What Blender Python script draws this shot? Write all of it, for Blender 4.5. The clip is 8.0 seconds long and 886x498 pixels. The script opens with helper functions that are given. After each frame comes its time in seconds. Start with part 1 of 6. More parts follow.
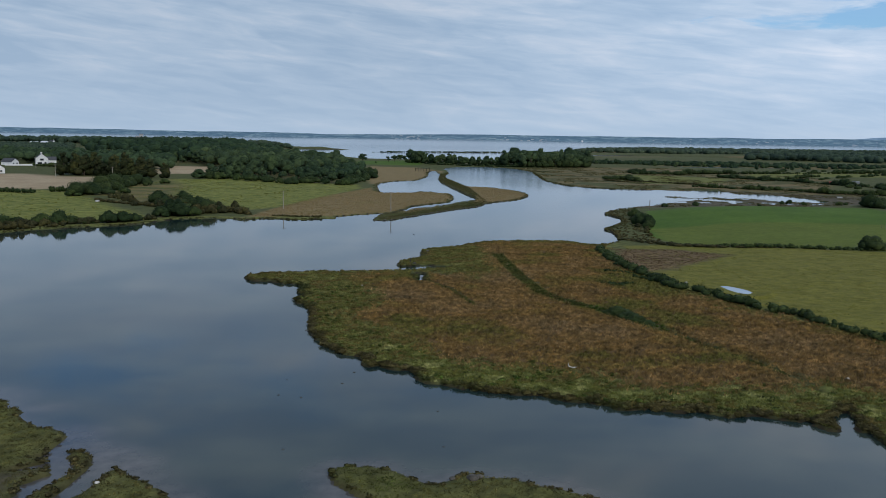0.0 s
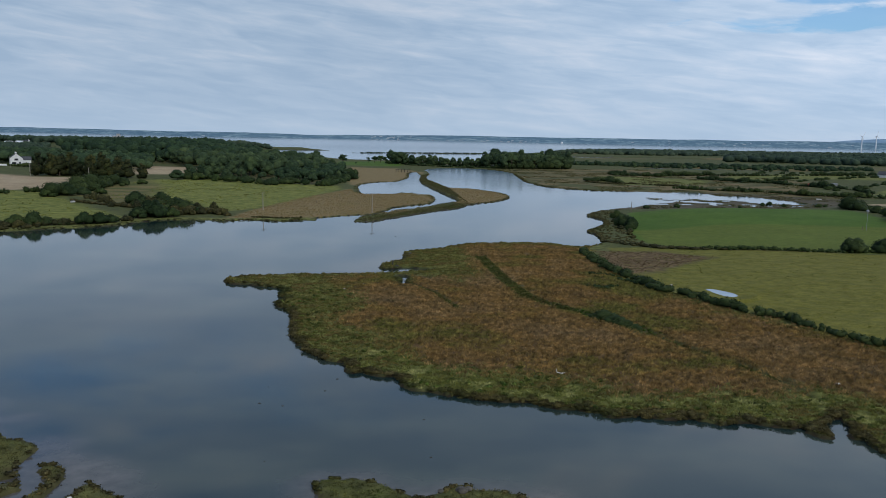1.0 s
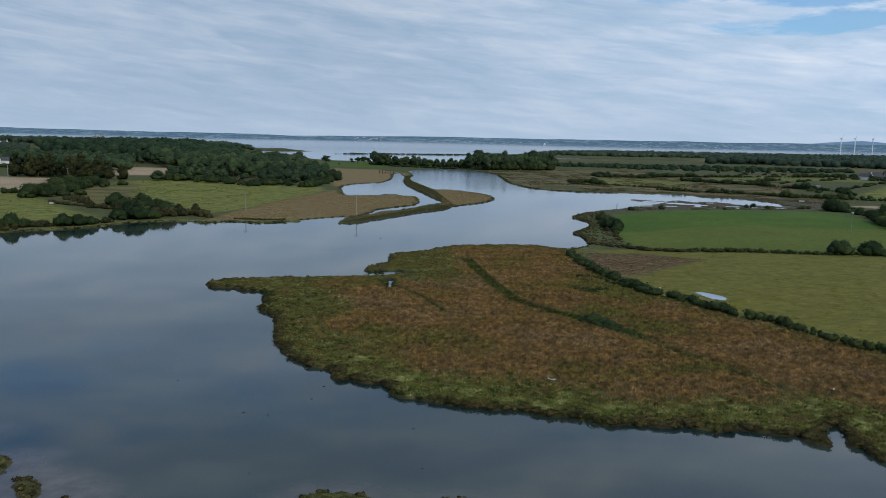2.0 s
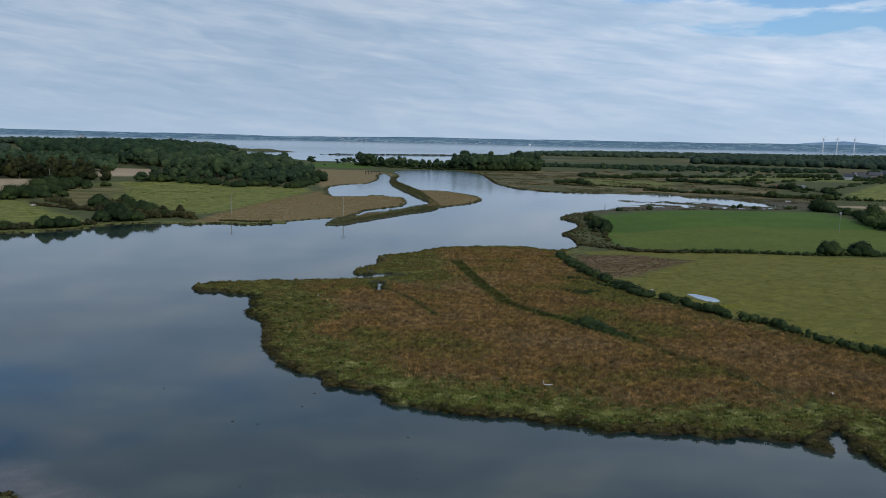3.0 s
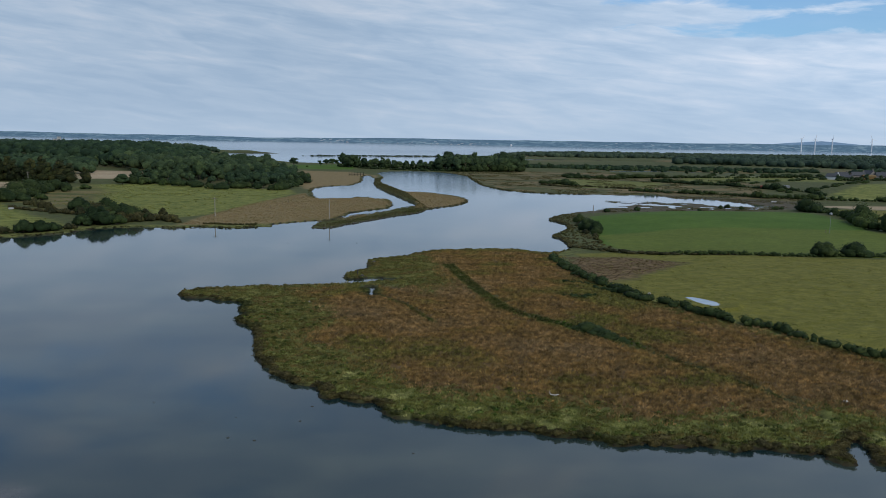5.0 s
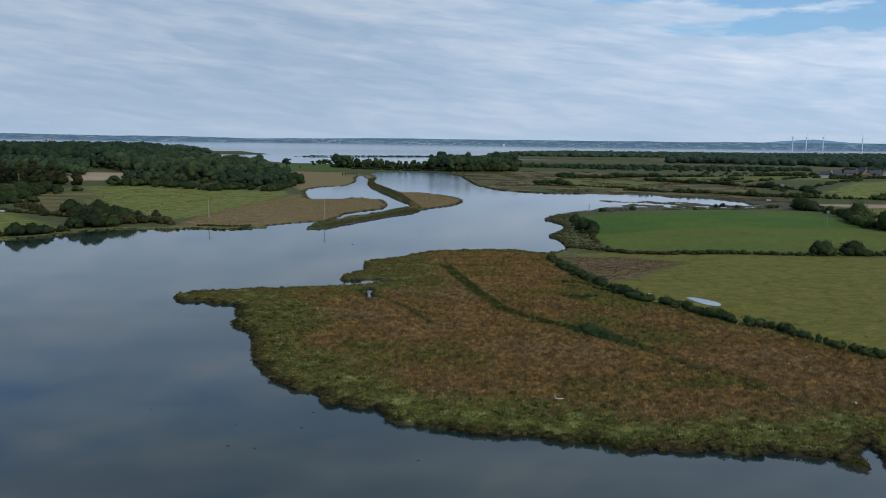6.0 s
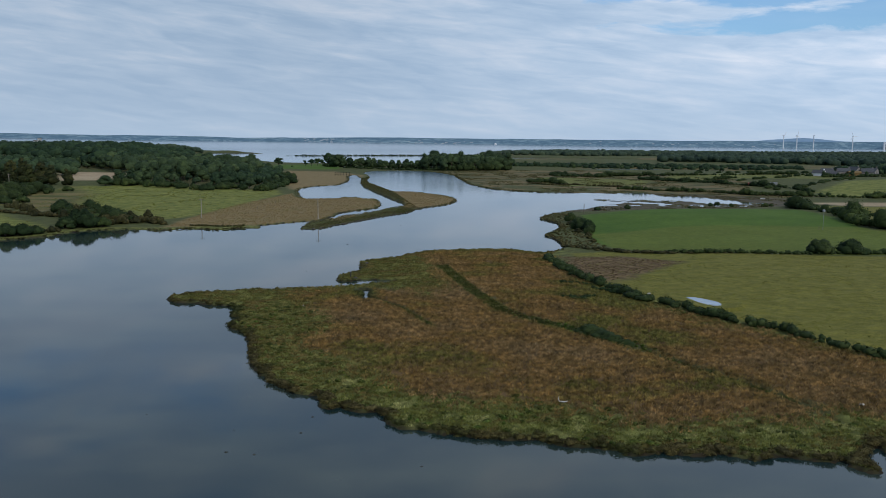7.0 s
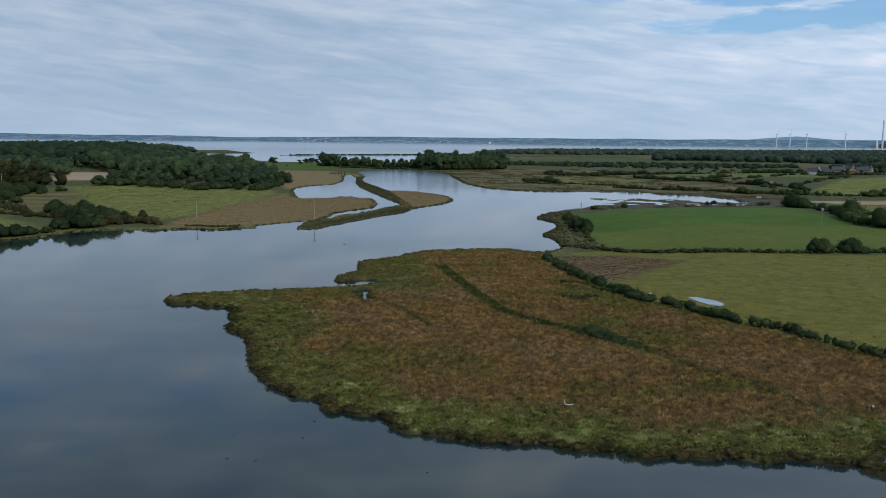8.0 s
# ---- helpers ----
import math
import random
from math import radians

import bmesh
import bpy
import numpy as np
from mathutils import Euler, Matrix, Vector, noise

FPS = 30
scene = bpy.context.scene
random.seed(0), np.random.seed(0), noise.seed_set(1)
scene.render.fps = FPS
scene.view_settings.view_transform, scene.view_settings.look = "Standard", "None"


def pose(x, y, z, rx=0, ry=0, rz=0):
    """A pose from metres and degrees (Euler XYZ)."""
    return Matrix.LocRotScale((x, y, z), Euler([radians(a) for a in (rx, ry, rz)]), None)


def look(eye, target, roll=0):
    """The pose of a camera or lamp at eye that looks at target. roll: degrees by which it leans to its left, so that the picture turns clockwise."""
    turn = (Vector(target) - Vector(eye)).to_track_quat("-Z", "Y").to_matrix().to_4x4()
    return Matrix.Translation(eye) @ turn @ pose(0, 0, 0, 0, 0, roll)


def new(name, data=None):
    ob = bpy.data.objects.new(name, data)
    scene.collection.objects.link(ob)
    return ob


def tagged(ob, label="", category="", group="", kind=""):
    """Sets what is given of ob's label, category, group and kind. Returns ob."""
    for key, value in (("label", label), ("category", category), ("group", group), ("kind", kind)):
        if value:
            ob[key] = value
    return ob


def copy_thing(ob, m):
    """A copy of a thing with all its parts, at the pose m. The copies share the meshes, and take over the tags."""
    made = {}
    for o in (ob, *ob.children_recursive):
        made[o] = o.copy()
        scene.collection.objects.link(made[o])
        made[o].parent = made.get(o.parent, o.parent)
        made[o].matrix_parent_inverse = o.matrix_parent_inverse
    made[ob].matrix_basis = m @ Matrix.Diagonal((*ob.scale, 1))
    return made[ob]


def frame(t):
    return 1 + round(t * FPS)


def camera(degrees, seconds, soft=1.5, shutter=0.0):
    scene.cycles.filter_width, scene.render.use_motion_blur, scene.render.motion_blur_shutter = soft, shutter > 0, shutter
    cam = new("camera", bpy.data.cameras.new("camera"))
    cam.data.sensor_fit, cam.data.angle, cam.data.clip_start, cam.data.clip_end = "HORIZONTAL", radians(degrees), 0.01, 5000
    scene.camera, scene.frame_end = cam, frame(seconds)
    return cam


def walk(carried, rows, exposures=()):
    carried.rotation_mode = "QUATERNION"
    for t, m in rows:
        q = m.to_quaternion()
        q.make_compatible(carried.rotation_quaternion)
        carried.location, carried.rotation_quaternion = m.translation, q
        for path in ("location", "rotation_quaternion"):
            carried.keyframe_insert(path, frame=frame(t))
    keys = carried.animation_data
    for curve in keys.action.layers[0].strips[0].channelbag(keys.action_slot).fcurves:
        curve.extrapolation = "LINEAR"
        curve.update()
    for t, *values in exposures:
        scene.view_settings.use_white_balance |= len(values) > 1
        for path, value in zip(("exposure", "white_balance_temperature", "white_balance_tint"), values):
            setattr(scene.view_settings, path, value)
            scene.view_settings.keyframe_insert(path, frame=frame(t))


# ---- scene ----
cam = camera(55.9, 8.0, 0.7)
PATH = [
    (0, (2.437, -4.111, 30.347), (2.355, -2.131, 30.08), 0.7),
    (0.5, (2.056, -2.877, 30.336), (1.998, -0.895, 30.07), 0.8),
    (1, (1.623, -1.679, 30.332), (1.589, 0.303, 30.068), 0.9),
    (1.5, (1.214, -0.468, 30.331), (1.201, 1.515, 30.069), 1.0),
    (3, (-0.15, 2.962, 30.378), (-0.108, 4.945, 30.119), 1.0),
    (3.5, (-0.702, 4.012, 30.372), (-0.647, 5.994, 30.115), 1.0),
    (4, (-1.291, 5.011, 30.379), (-1.226, 6.994, 30.123), 0.9),
    (4.5, (-1.886, 6.003, 30.402), (-1.81, 7.985, 30.146), 0.9),
    (6, (-3.503, 8.805, 30.391), (-3.4, 10.786, 30.135), 0.6),
    (6.5, (-4.0, 9.727, 30.363), (-3.887, 11.708, 30.107), 0.5),
    (7, (-4.463, 10.636, 30.346), (-4.341, 12.615, 30.088), 0.5),
    (7.5, (-4.911, 11.514, 30.335), (-4.784, 13.493, 30.077), 0.4),
    (8, (-5.421, 12.376, 30.323), (-5.285, 14.354, 30.063), 0.4),
]
walk(cam, [(t, look(eye, target, roll)) for t, eye, target, roll in PATH])

# ---- world, sun, exposure ----
SUN_ELEVATION, SUN_AZIMUTH = 40.0, 158.0


def build_world():
    world = bpy.data.worlds.new("overcast_sky")
    scene.world = world
    world.use_nodes = True
    nt = world.node_tree
    nt.nodes.clear()
    out = nt.nodes.new("ShaderNodeOutputWorld")
    back = nt.nodes.new("ShaderNodeBackground")
    sky = nt.nodes.new("ShaderNodeTexSky")
    sky.sky_type = "NISHITA"
    sky.sun_disc = False
    sky.sun_elevation = radians(SUN_ELEVATION)
    sky.sun_rotation = radians(SUN_AZIMUTH)
    sky.air_density, sky.dust_density, sky.ozone_density = 1.0, 0.6, 2.0
    coord = nt.nodes.new("ShaderNodeTexCoord")
    sep = nt.nodes.new("ShaderNodeSeparateXYZ")
    nt.links.new(coord.outputs["Generated"], sep.inputs[0])

    def math_node(op, a, b=None):
        n = nt.nodes.new("ShaderNodeMath")
        n.operation = op
        for i, v in enumerate((a, b)):
            if v is None:
                continue
            if isinstance(v, (int, float)):
                n.inputs[i].default_value = v
            else:
                nt.links.new(v, n.inputs[i])
        return n.outputs[0]

    def noise_node(vec, scale, detail, rough, distort=0.0):
        n = nt.nodes.new("ShaderNodeTexNoise")
        n.inputs["Scale"].default_value = scale
        n.inputs["Detail"].default_value = detail
        n.inputs["Roughness"].default_value = rough
        n.inputs["Distortion"].default_value = distort
        nt.links.new(vec, n.inputs["Vector"])
        return n.outputs["Fac"]

    def ramp_node(fac, stops):
        n = nt.nodes.new("ShaderNodeValToRGB")
        n.color_ramp.elements[0].position, n.color_ramp.elements[0].color = stops[0][0], (*stops[0][1], 1)
        n.color_ramp.elements[1].position, n.color_ramp.elements[1].color = stops[-1][0], (*stops[-1][1], 1)
        for p, c in stops[1:-1]:
            n.color_ramp.elements.new(p).color = (*c, 1)
        nt.links.new(fac, n.inputs[0])
        return n.outputs[0]

    # a flat cloud layer: the direction divided by its height
    up = math_node("ADD", math_node("MAXIMUM", sep.outputs[2], 0.0), 0.13)
    u = math_node("DIVIDE", sep.outputs[0], up)
    v = math_node("DIVIDE", sep.outputs[1], up)
    comb = nt.nodes.new("ShaderNodeCombineXYZ")
    nt.links.new(math_node("ADD", math_node("MULTIPLY", u, 0.80), math_node("MULTIPLY", v, 0.14)), comb.inputs[0])
    nt.links.new(math_node("SUBTRACT", math_node("MULTIPLY", v, 1.15), math_node("MULTIPLY", u, 0.30)), comb.inputs[1])
    comb.inputs[2].default_value = 4.3
    big = noise_node(comb.outputs[0], 0.75, 6.0, 0.58, 0.3)
    fine = noise_node(comb.outputs[0], 3.4, 9.0, 0.62, 0.35)
    soft_cloud = noise_node(comb.outputs[0], 2.0, 3.0, 0.5, 0.35)
    # the cloud thins towards the east and overhead, and thickens to haze at the horizon
    east = math_node("MULTIPLY", math_node("MAXIMUM", math_node("SUBTRACT", sep.outputs[0], 0.14), 0.0), 1.5)
    lift = math_node("MULTIPLY", math_node("MULTIPLY", east, math_node("MINIMUM", math_node("MAXIMUM", math_node("SUBTRACT", sep.outputs[2], 0.03), 0.0), 0.12)), 6.8)
    fade = math_node("MINIMUM", math_node("MAXIMUM", math_node("MULTIPLY", math_node("SUBTRACT", 0.30, sep.outputs[2]), 9.0), 0.0), 1.0)
    lift = math_node("MULTIPLY", lift, fade)
    mixed = math_node("ADD", math_node("MULTIPLY", big, 1.15), math_node("MULTIPLY", fine, 0.50))
    mixed = math_node("SUBTRACT", mixed, 0.325)
    cover = math_node("SUBTRACT", math_node("ADD", mixed, 0.10), lift)
    over = math_node("MULTIPLY", math_node("MAXIMUM", math_node("SUBTRACT", sep.outputs[2], 0.18), 0.0), math_node("ADD", -0.28, math_node("MULTIPLY", sep.outputs[0], 2.3)))
    cover = math_node("ADD", cover, over)
    west = math_node("MULTIPLY", math_node("MINIMUM", math_node("MAXIMUM", math_node("SUBTRACT", 0.16, sep.outputs[0]), 0.0), 0.3), 0.5)
    cover = math_node("ADD", cover, math_node("MULTIPLY", west, fade))
    mask = ramp_node(cover, [(0.34, (0.15,) * 3), (0.43, (0.58,) * 3), (0.52, (0.88,) * 3), (0.66, (1.0,) * 3)])
    tone = ramp_node(soft_cloud, [(0.36, (0.315, 0.418, 0.575)), (0.57, (0.402, 0.503, 0.645)), (0.68, (0.58, 0.638, 0.725))])
    # the low sky: thin streaked cloud, sloping down to the east, with blue openings in the east
    az = math_node("ARCTAN2", sep.outputs[0], sep.outputs[1])
    tilt = math_node("ADD", sep.outputs[2], math_node("MULTIPLY", az, 0.10))

    def sky_vector(a, b, c, e=None):
        n = nt.nodes.new("ShaderNodeCombineXYZ")
        nt.links.new(math_node("MULTIPLY", az, a), n.inputs[0])
        nt.links.new(math_node("MULTIPLY", tilt if e is None else e, b), n.inputs[1])
        n.inputs[2].default_value = c
        return n.outputs[0]

    def clamped(v):
        return math_node("MINIMUM", math_node("MAXIMUM", v, 0.0), 1.0)

    def opening(a0, e0, ra, re):
        p = math_node("DIVIDE", math_node("SUBTRACT", az, a0), ra)
        q = math_node("DIVIDE", math_node("SUBTRACT", sep.outputs[2], e0), re)
        return math_node("SUBTRACT", 1.0, math_node("ADD", math_node("MULTIPLY", p, p), math_node("MULTIPLY", q, q)))

    bands = noise_node(sky_vector(6.5, 34.0, 7.7), 1.0, 6.0, 0.52, 0.6)
    wisps = noise_node(sky_vector(15.0, 105.0, 3.1), 1.0, 5.0, 0.55, 0.6)
    warp = math_node("MULTIPLY", math_node("SUBTRACT", noise_node(sky_vector(13.0, 48.0, 1.2, sep.outputs[2]), 1.0, 6.0, 0.58, 0.4), 0.48), 3.4)
    blue = opening(0.262, 0.172, 0.055, 0.020)
    for gap in ((0.455, 0.166, 0.20, 0.021), (0.46, 0.129, 0.19, 0.015), (0.60, 0.140, 0.16, 0.036)):
        blue = math_node("MAXIMUM", blue, opening(*gap))
    blue = clamped(math_node("MULTIPLY", math_node("ADD", blue, warp), 1.7))
    low = math_node("SUBTRACT", 1.0, clamped(math_node("MULTIPLY", math_node("SUBTRACT", sep.outputs[2], 0.165), 16.0)))
    low_mask = math_node("SUBTRACT", 1.0, math_node("MULTIPLY", blue, 0.88))
    white = clamped(math_node("MULTIPLY", math_node("ADD", opening(0.49, 0.098, 0.10, 0.020), warp), 0.8))
    streak = math_node("ADD", math_node("MULTIPLY", bands, 0.62), math_node("MULTIPLY", wisps, 0.38))
    streak = math_node("ADD", streak, math_node("MULTIPLY", white, 0.16))
    streak = math_node("ADD", streak, math_node("MULTIPLY", math_node("MINIMUM", math_node("MAXIMUM", az, -0.5), 0.5), 0.05))
    low_tone = ramp_node(streak, [(0.37, (0.312, 0.432, 0.594)), (0.50, (0.392, 0.504, 0.654)), (0.61, (0.485, 0.572, 0.700)), (0.82, (0.68, 0.71, 0.785))])

    def blended(fac, a, b):
        n = nt.nodes.new("ShaderNodeMix")
        n.data_type = "RGBA"
        for i, v in ((0, fac), (6, a), (7, b)):
            nt.links.new(v, n.inputs[i])
        return n.outputs[2]

    mask, tone = blended(low, mask, low_mask), blended(low, tone, low_tone)
    haze = math_node("POWER", math_node("SUBTRACT", 1.0, math_node("MINIMUM", math_node("MAXIMUM", sep.outputs[2], 0.0), 1.0)), 14.0)
    gain = nt.nodes.new("ShaderNodeMix")
    gain.data_type, gain.blend_type = "RGBA", "MULTIPLY"
    gain.inputs[0].default_value = 1.0
    nt.links.new(sky.outputs[0], gain.inputs[6])
    gain.inputs[7].default_value = (SKY_GAIN * 0.64, SKY_GAIN * 0.93, SKY_GAIN * 1.18, 1)
    clouds = nt.nodes.new("ShaderNodeMix")
    clouds.data_type = "RGBA"
    nt.links.new(mask, clouds.inputs[0])
    nt.links.new(gain.outputs[2], clouds.inputs[6])
    # thinner cloud in the east lets more light through
    glow = math_node("ADD", 0.98, math_node("MULTIPLY", math_node("MAXIMUM", math_node("ADD", sep.outputs[0], 0.1), 0.0), 0.55))
    lit = nt.nodes.new("ShaderNodeVectorMath")
    lit.operation = "SCALE"
    nt.links.new(tone, lit.inputs[0])
    nt.links.new(glow, lit.inputs["Scale"])
    nt.links.new(lit.outputs[0], clouds.inputs[7])
    hazed = nt.nodes.new("ShaderNodeMix")
    hazed.data_type = "RGBA"
    nt.links.new(math_node("MULTIPLY", haze, 0.70), hazed.inputs[0])
    nt.links.new(clouds.outputs[2], hazed.inputs[6])
    hazed.inputs[7].default_value = (0.420, 0.542, 0.695, 1)
    nt.links.new(hazed.outputs[2], back.inputs[0])
    back.inputs[1].default_value = 1.0
    nt.links.new(back.outputs[0], out.inputs[0])


SKY_GAIN = 0.10
build_world()
sun = new("sun", bpy.data.lights.new("sun", "SUN"))
sun.data.energy, sun.data.angle, sun.data.color = 1.5, radians(6), (1.0, 0.95, 0.87)
_a, _e = radians(SUN_AZIMUTH), radians(SUN_ELEVATION)
SUN_DIR = Vector((math.sin(_a) * math.cos(_e), math.cos(_a) * math.cos(_e), math.sin(_e)))
sun.matrix_basis = look(SUN_DIR * 300, (0, 0, 0))
scene.view_settings.exposure = 0.0

# ---- materials ----


class Nodes:
    """Short hand for building a node material."""

    def __init__(self, name):
        self.mat = bpy.data.materials.new(name)
        self.mat.use_nodes = True
        self.nt = self.mat.node_tree
        self.bsdf = self.nt.nodes["Principled BSDF"]
        geo = self.nt.nodes.new("ShaderNodeNewGeometry")
        self.pos, self.island = geo.outputs["Position"], geo.outputs["Random Per Island"]

    def put(self, socket, value):
        if hasattr(value, "node"):
            self.nt.links.new(value, socket)
        elif isinstance(value, tuple):
            socket.default_value = (*value, 1) if len(value) == 3 and socket.type == "RGBA" else value
        else:
            socket.default_value = value

    def noise(self, scale, detail=4.0, rough=0.6, vec=None, stretch=None):
        n = self.nt.nodes.new("ShaderNodeTexNoise")
        n.inputs["Scale"].default_value, n.inputs["Detail"].default_value, n.inputs["Roughness"].default_value = scale, detail, rough
        src = self.pos if vec is None else vec
        if stretch:
            m = self.nt.nodes.new("ShaderNodeMapping")
            m.inputs["Scale"].default_value = stretch
            self.nt.links.new(src, m.inputs["Vector"])
            src = m.outputs[0]
        self.nt.links.new(src, n.inputs["Vector"])
        return n.outputs["Fac"]

    def ramp(self, fac, *stops):
        n = self.nt.nodes.new("ShaderNodeValToRGB")
        e = n.color_ramp.elements
        e[0].position, e[0].color = stops[0][0], (*stops[0][1], 1)
        e[1].position, e[1].color = stops[-1][0], (*stops[-1][1], 1)
        for p, c in stops[1:-1]:
            e.new(p).color = (*c, 1)
        self.nt.links.new(fac, n.inputs[0])
        return n.outputs[0]

    def mix(self, fac, a, b, blend="MIX"):
        n = self.nt.nodes.new("ShaderNodeMix")
        n.data_type, n.blend_type = "RGBA", blend
        for i, v in ((0, fac), (6, a), (7, b)):
            self.put(n.inputs[i], v)
        return n.outputs[2]

    def math(self, op, a, b=0.0):
        n = self.nt.nodes.new("ShaderNodeMath")
        n.operation = op
        self.put(n.inputs[0], a), self.put(n.inputs[1], b)
        return n.outputs[0]

    def object_random(self):
        return self.nt.nodes.new("ShaderNodeObjectInfo").outputs["Random"]

    def bump(self, height, strength, distance=0.05):
        n = self.nt.nodes.new("ShaderNodeBump")
        n.inputs["Strength"].default_value, n.inputs["Distance"].default_value = strength, distance
        self.nt.links.new(height, n.inputs["Height"])
        self.nt.links.new(n.outputs[0], self.bsdf.inputs["Normal"])

    def sheer(self, color, share):
        """Lets a share of the light through thin leaves and stalks."""
        thin = self.nt.nodes.new("ShaderNodeBsdfTranslucent")
        self.put(thin.inputs["Color"], color)
        both = self.nt.nodes.new("ShaderNodeMixShader")
        both.inputs[0].default_value = share
        self.nt.links.new(self.bsdf.outputs[0], both.inputs[1])
        self.nt.links.new(thin.outputs[0], both.inputs[2])
        self.nt.links.new(both.outputs[0], self.nt.nodes["Material Output"].inputs["Surface"])

    def done(self, color, roughness=0.8, specular=0.3, metallic=0.0):
        self.put(self.bsdf.inputs["Base Color"], color)
        self.put(self.bsdf.inputs["Roughness"], roughness)
        self.put(self.bsdf.inputs["Specular IOR Level"], specular)
        self.put(self.bsdf.inputs["Metallic"], metallic)
        return self.mat


def two_tone(name, dark, light, scale, roughness=0.8, specular=0.3, fine=None, bump=0.0):
    """A surface with stains at one scale and grain at a finer one."""
    n = Nodes(name)
    col = n.ramp(n.noise(scale), (0.3, dark), (0.7, light))
    g = n.noise(fine or scale * 12, 3.0)
    col = n.mix(0.35, col, n.ramp(g, (0.3, (0.55, 0.55, 0.55)), (0.7, (1.0, 1.0, 1.0))), "MULTIPLY")
    if bump:
        n.bump(g, bump)
    return n.done(col, roughness, specular)


def foliage(name, dark, mid, light):
    """Leaves: every clump its own shade, every plant its own tint."""
    n = Nodes(name)
    leaf = n.ramp(n.island, (0.0, dark), (0.55, mid), (1.0, light))
    tint = n.ramp(n.object_random(), (0.0, (0.62, 0.72, 0.70)), (0.35, (0.90, 0.95, 0.90)), (0.7, (1.10, 1.06, 0.94)), (1.0, (1.26, 1.26, 1.0)))
    col = n.mix(1.0, leaf, tint, "MULTIPLY")
    patch = n.ramp(n.noise(0.09, 3.0), (0.3, (0.70, 0.75, 0.74)), (0.7, (1.18, 1.12, 0.95)))
    col = n.mix(1.0, col, patch, "MULTIPLY")
    spray = n.ramp(n.noise(0.75, 4.0, 0.65), (0.34, (0.66, 0.68, 0.68)), (0.66, (1.28, 1.25, 1.15)))
    col = n.mix(1.0, col, spray, "MULTIPLY")
    n.sheer(col, 0.36)
    return n.done(col, 0.75, 0.15)


def water_material(name, deep, turbid, ripple, rough=0.05, gust=1.0):
    n = Nodes(name)
    murk = n.ramp(n.noise(0.035, 4.0, 0.6, stretch=(1.0, 1.6, 1.0)), (0.42, deep), (0.62, turbid))
    spots = n.ramp(n.noise(0.30, 5.0, 0.65), (0.60, (1.0, 1.0, 1.0)), (0.72, (0.72, 0.75, 0.78)))
    shoal = n.nt.nodes.new("ShaderNodeAttribute")
    shoal.attribute_name = "shoal"
    murk = n.mix(shoal.outputs["Fac"], murk, n.ramp(n.noise(0.5, 4.0, 0.6), (0.35, (0.055, 0.052, 0.047)), (0.65, (0.100, 0.090, 0.082))))
    col = n.mix(1.0, murk, spots, "MULTIPLY")
    calm = n.ramp(n.noise(0.012, 3.0, 0.5, stretch=(0.5, 1.0, 1.0)), (0.38, (0.15,) * 3), (0.58, (1.0,) * 3))
    # the open reach towards the bay is ruffled by the wind
    axes = n.nt.nodes.new("ShaderNodeSeparateXYZ")
    n.nt.links.new(n.pos, axes.inputs[0])
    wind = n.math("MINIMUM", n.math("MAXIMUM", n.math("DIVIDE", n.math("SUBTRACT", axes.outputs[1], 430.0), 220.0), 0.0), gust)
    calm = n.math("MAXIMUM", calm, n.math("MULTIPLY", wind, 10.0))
    # pale blue mixed in here replaces the sky reflection this reach lacks
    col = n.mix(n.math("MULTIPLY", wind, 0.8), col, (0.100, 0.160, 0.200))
    w = n.math("MULTIPLY", n.noise(1.3, 4.0, 0.65, stretch=(0.55, 1.0, 1.0)), calm)
    n.bump(w, ripple, 0.12)
    mat = n.done(col, n.math("ADD", n.math("MULTIPLY", wind, 0.13), rough), 0.5)
    n.bsdf.inputs["IOR"].default_value = 1.40
    return mat


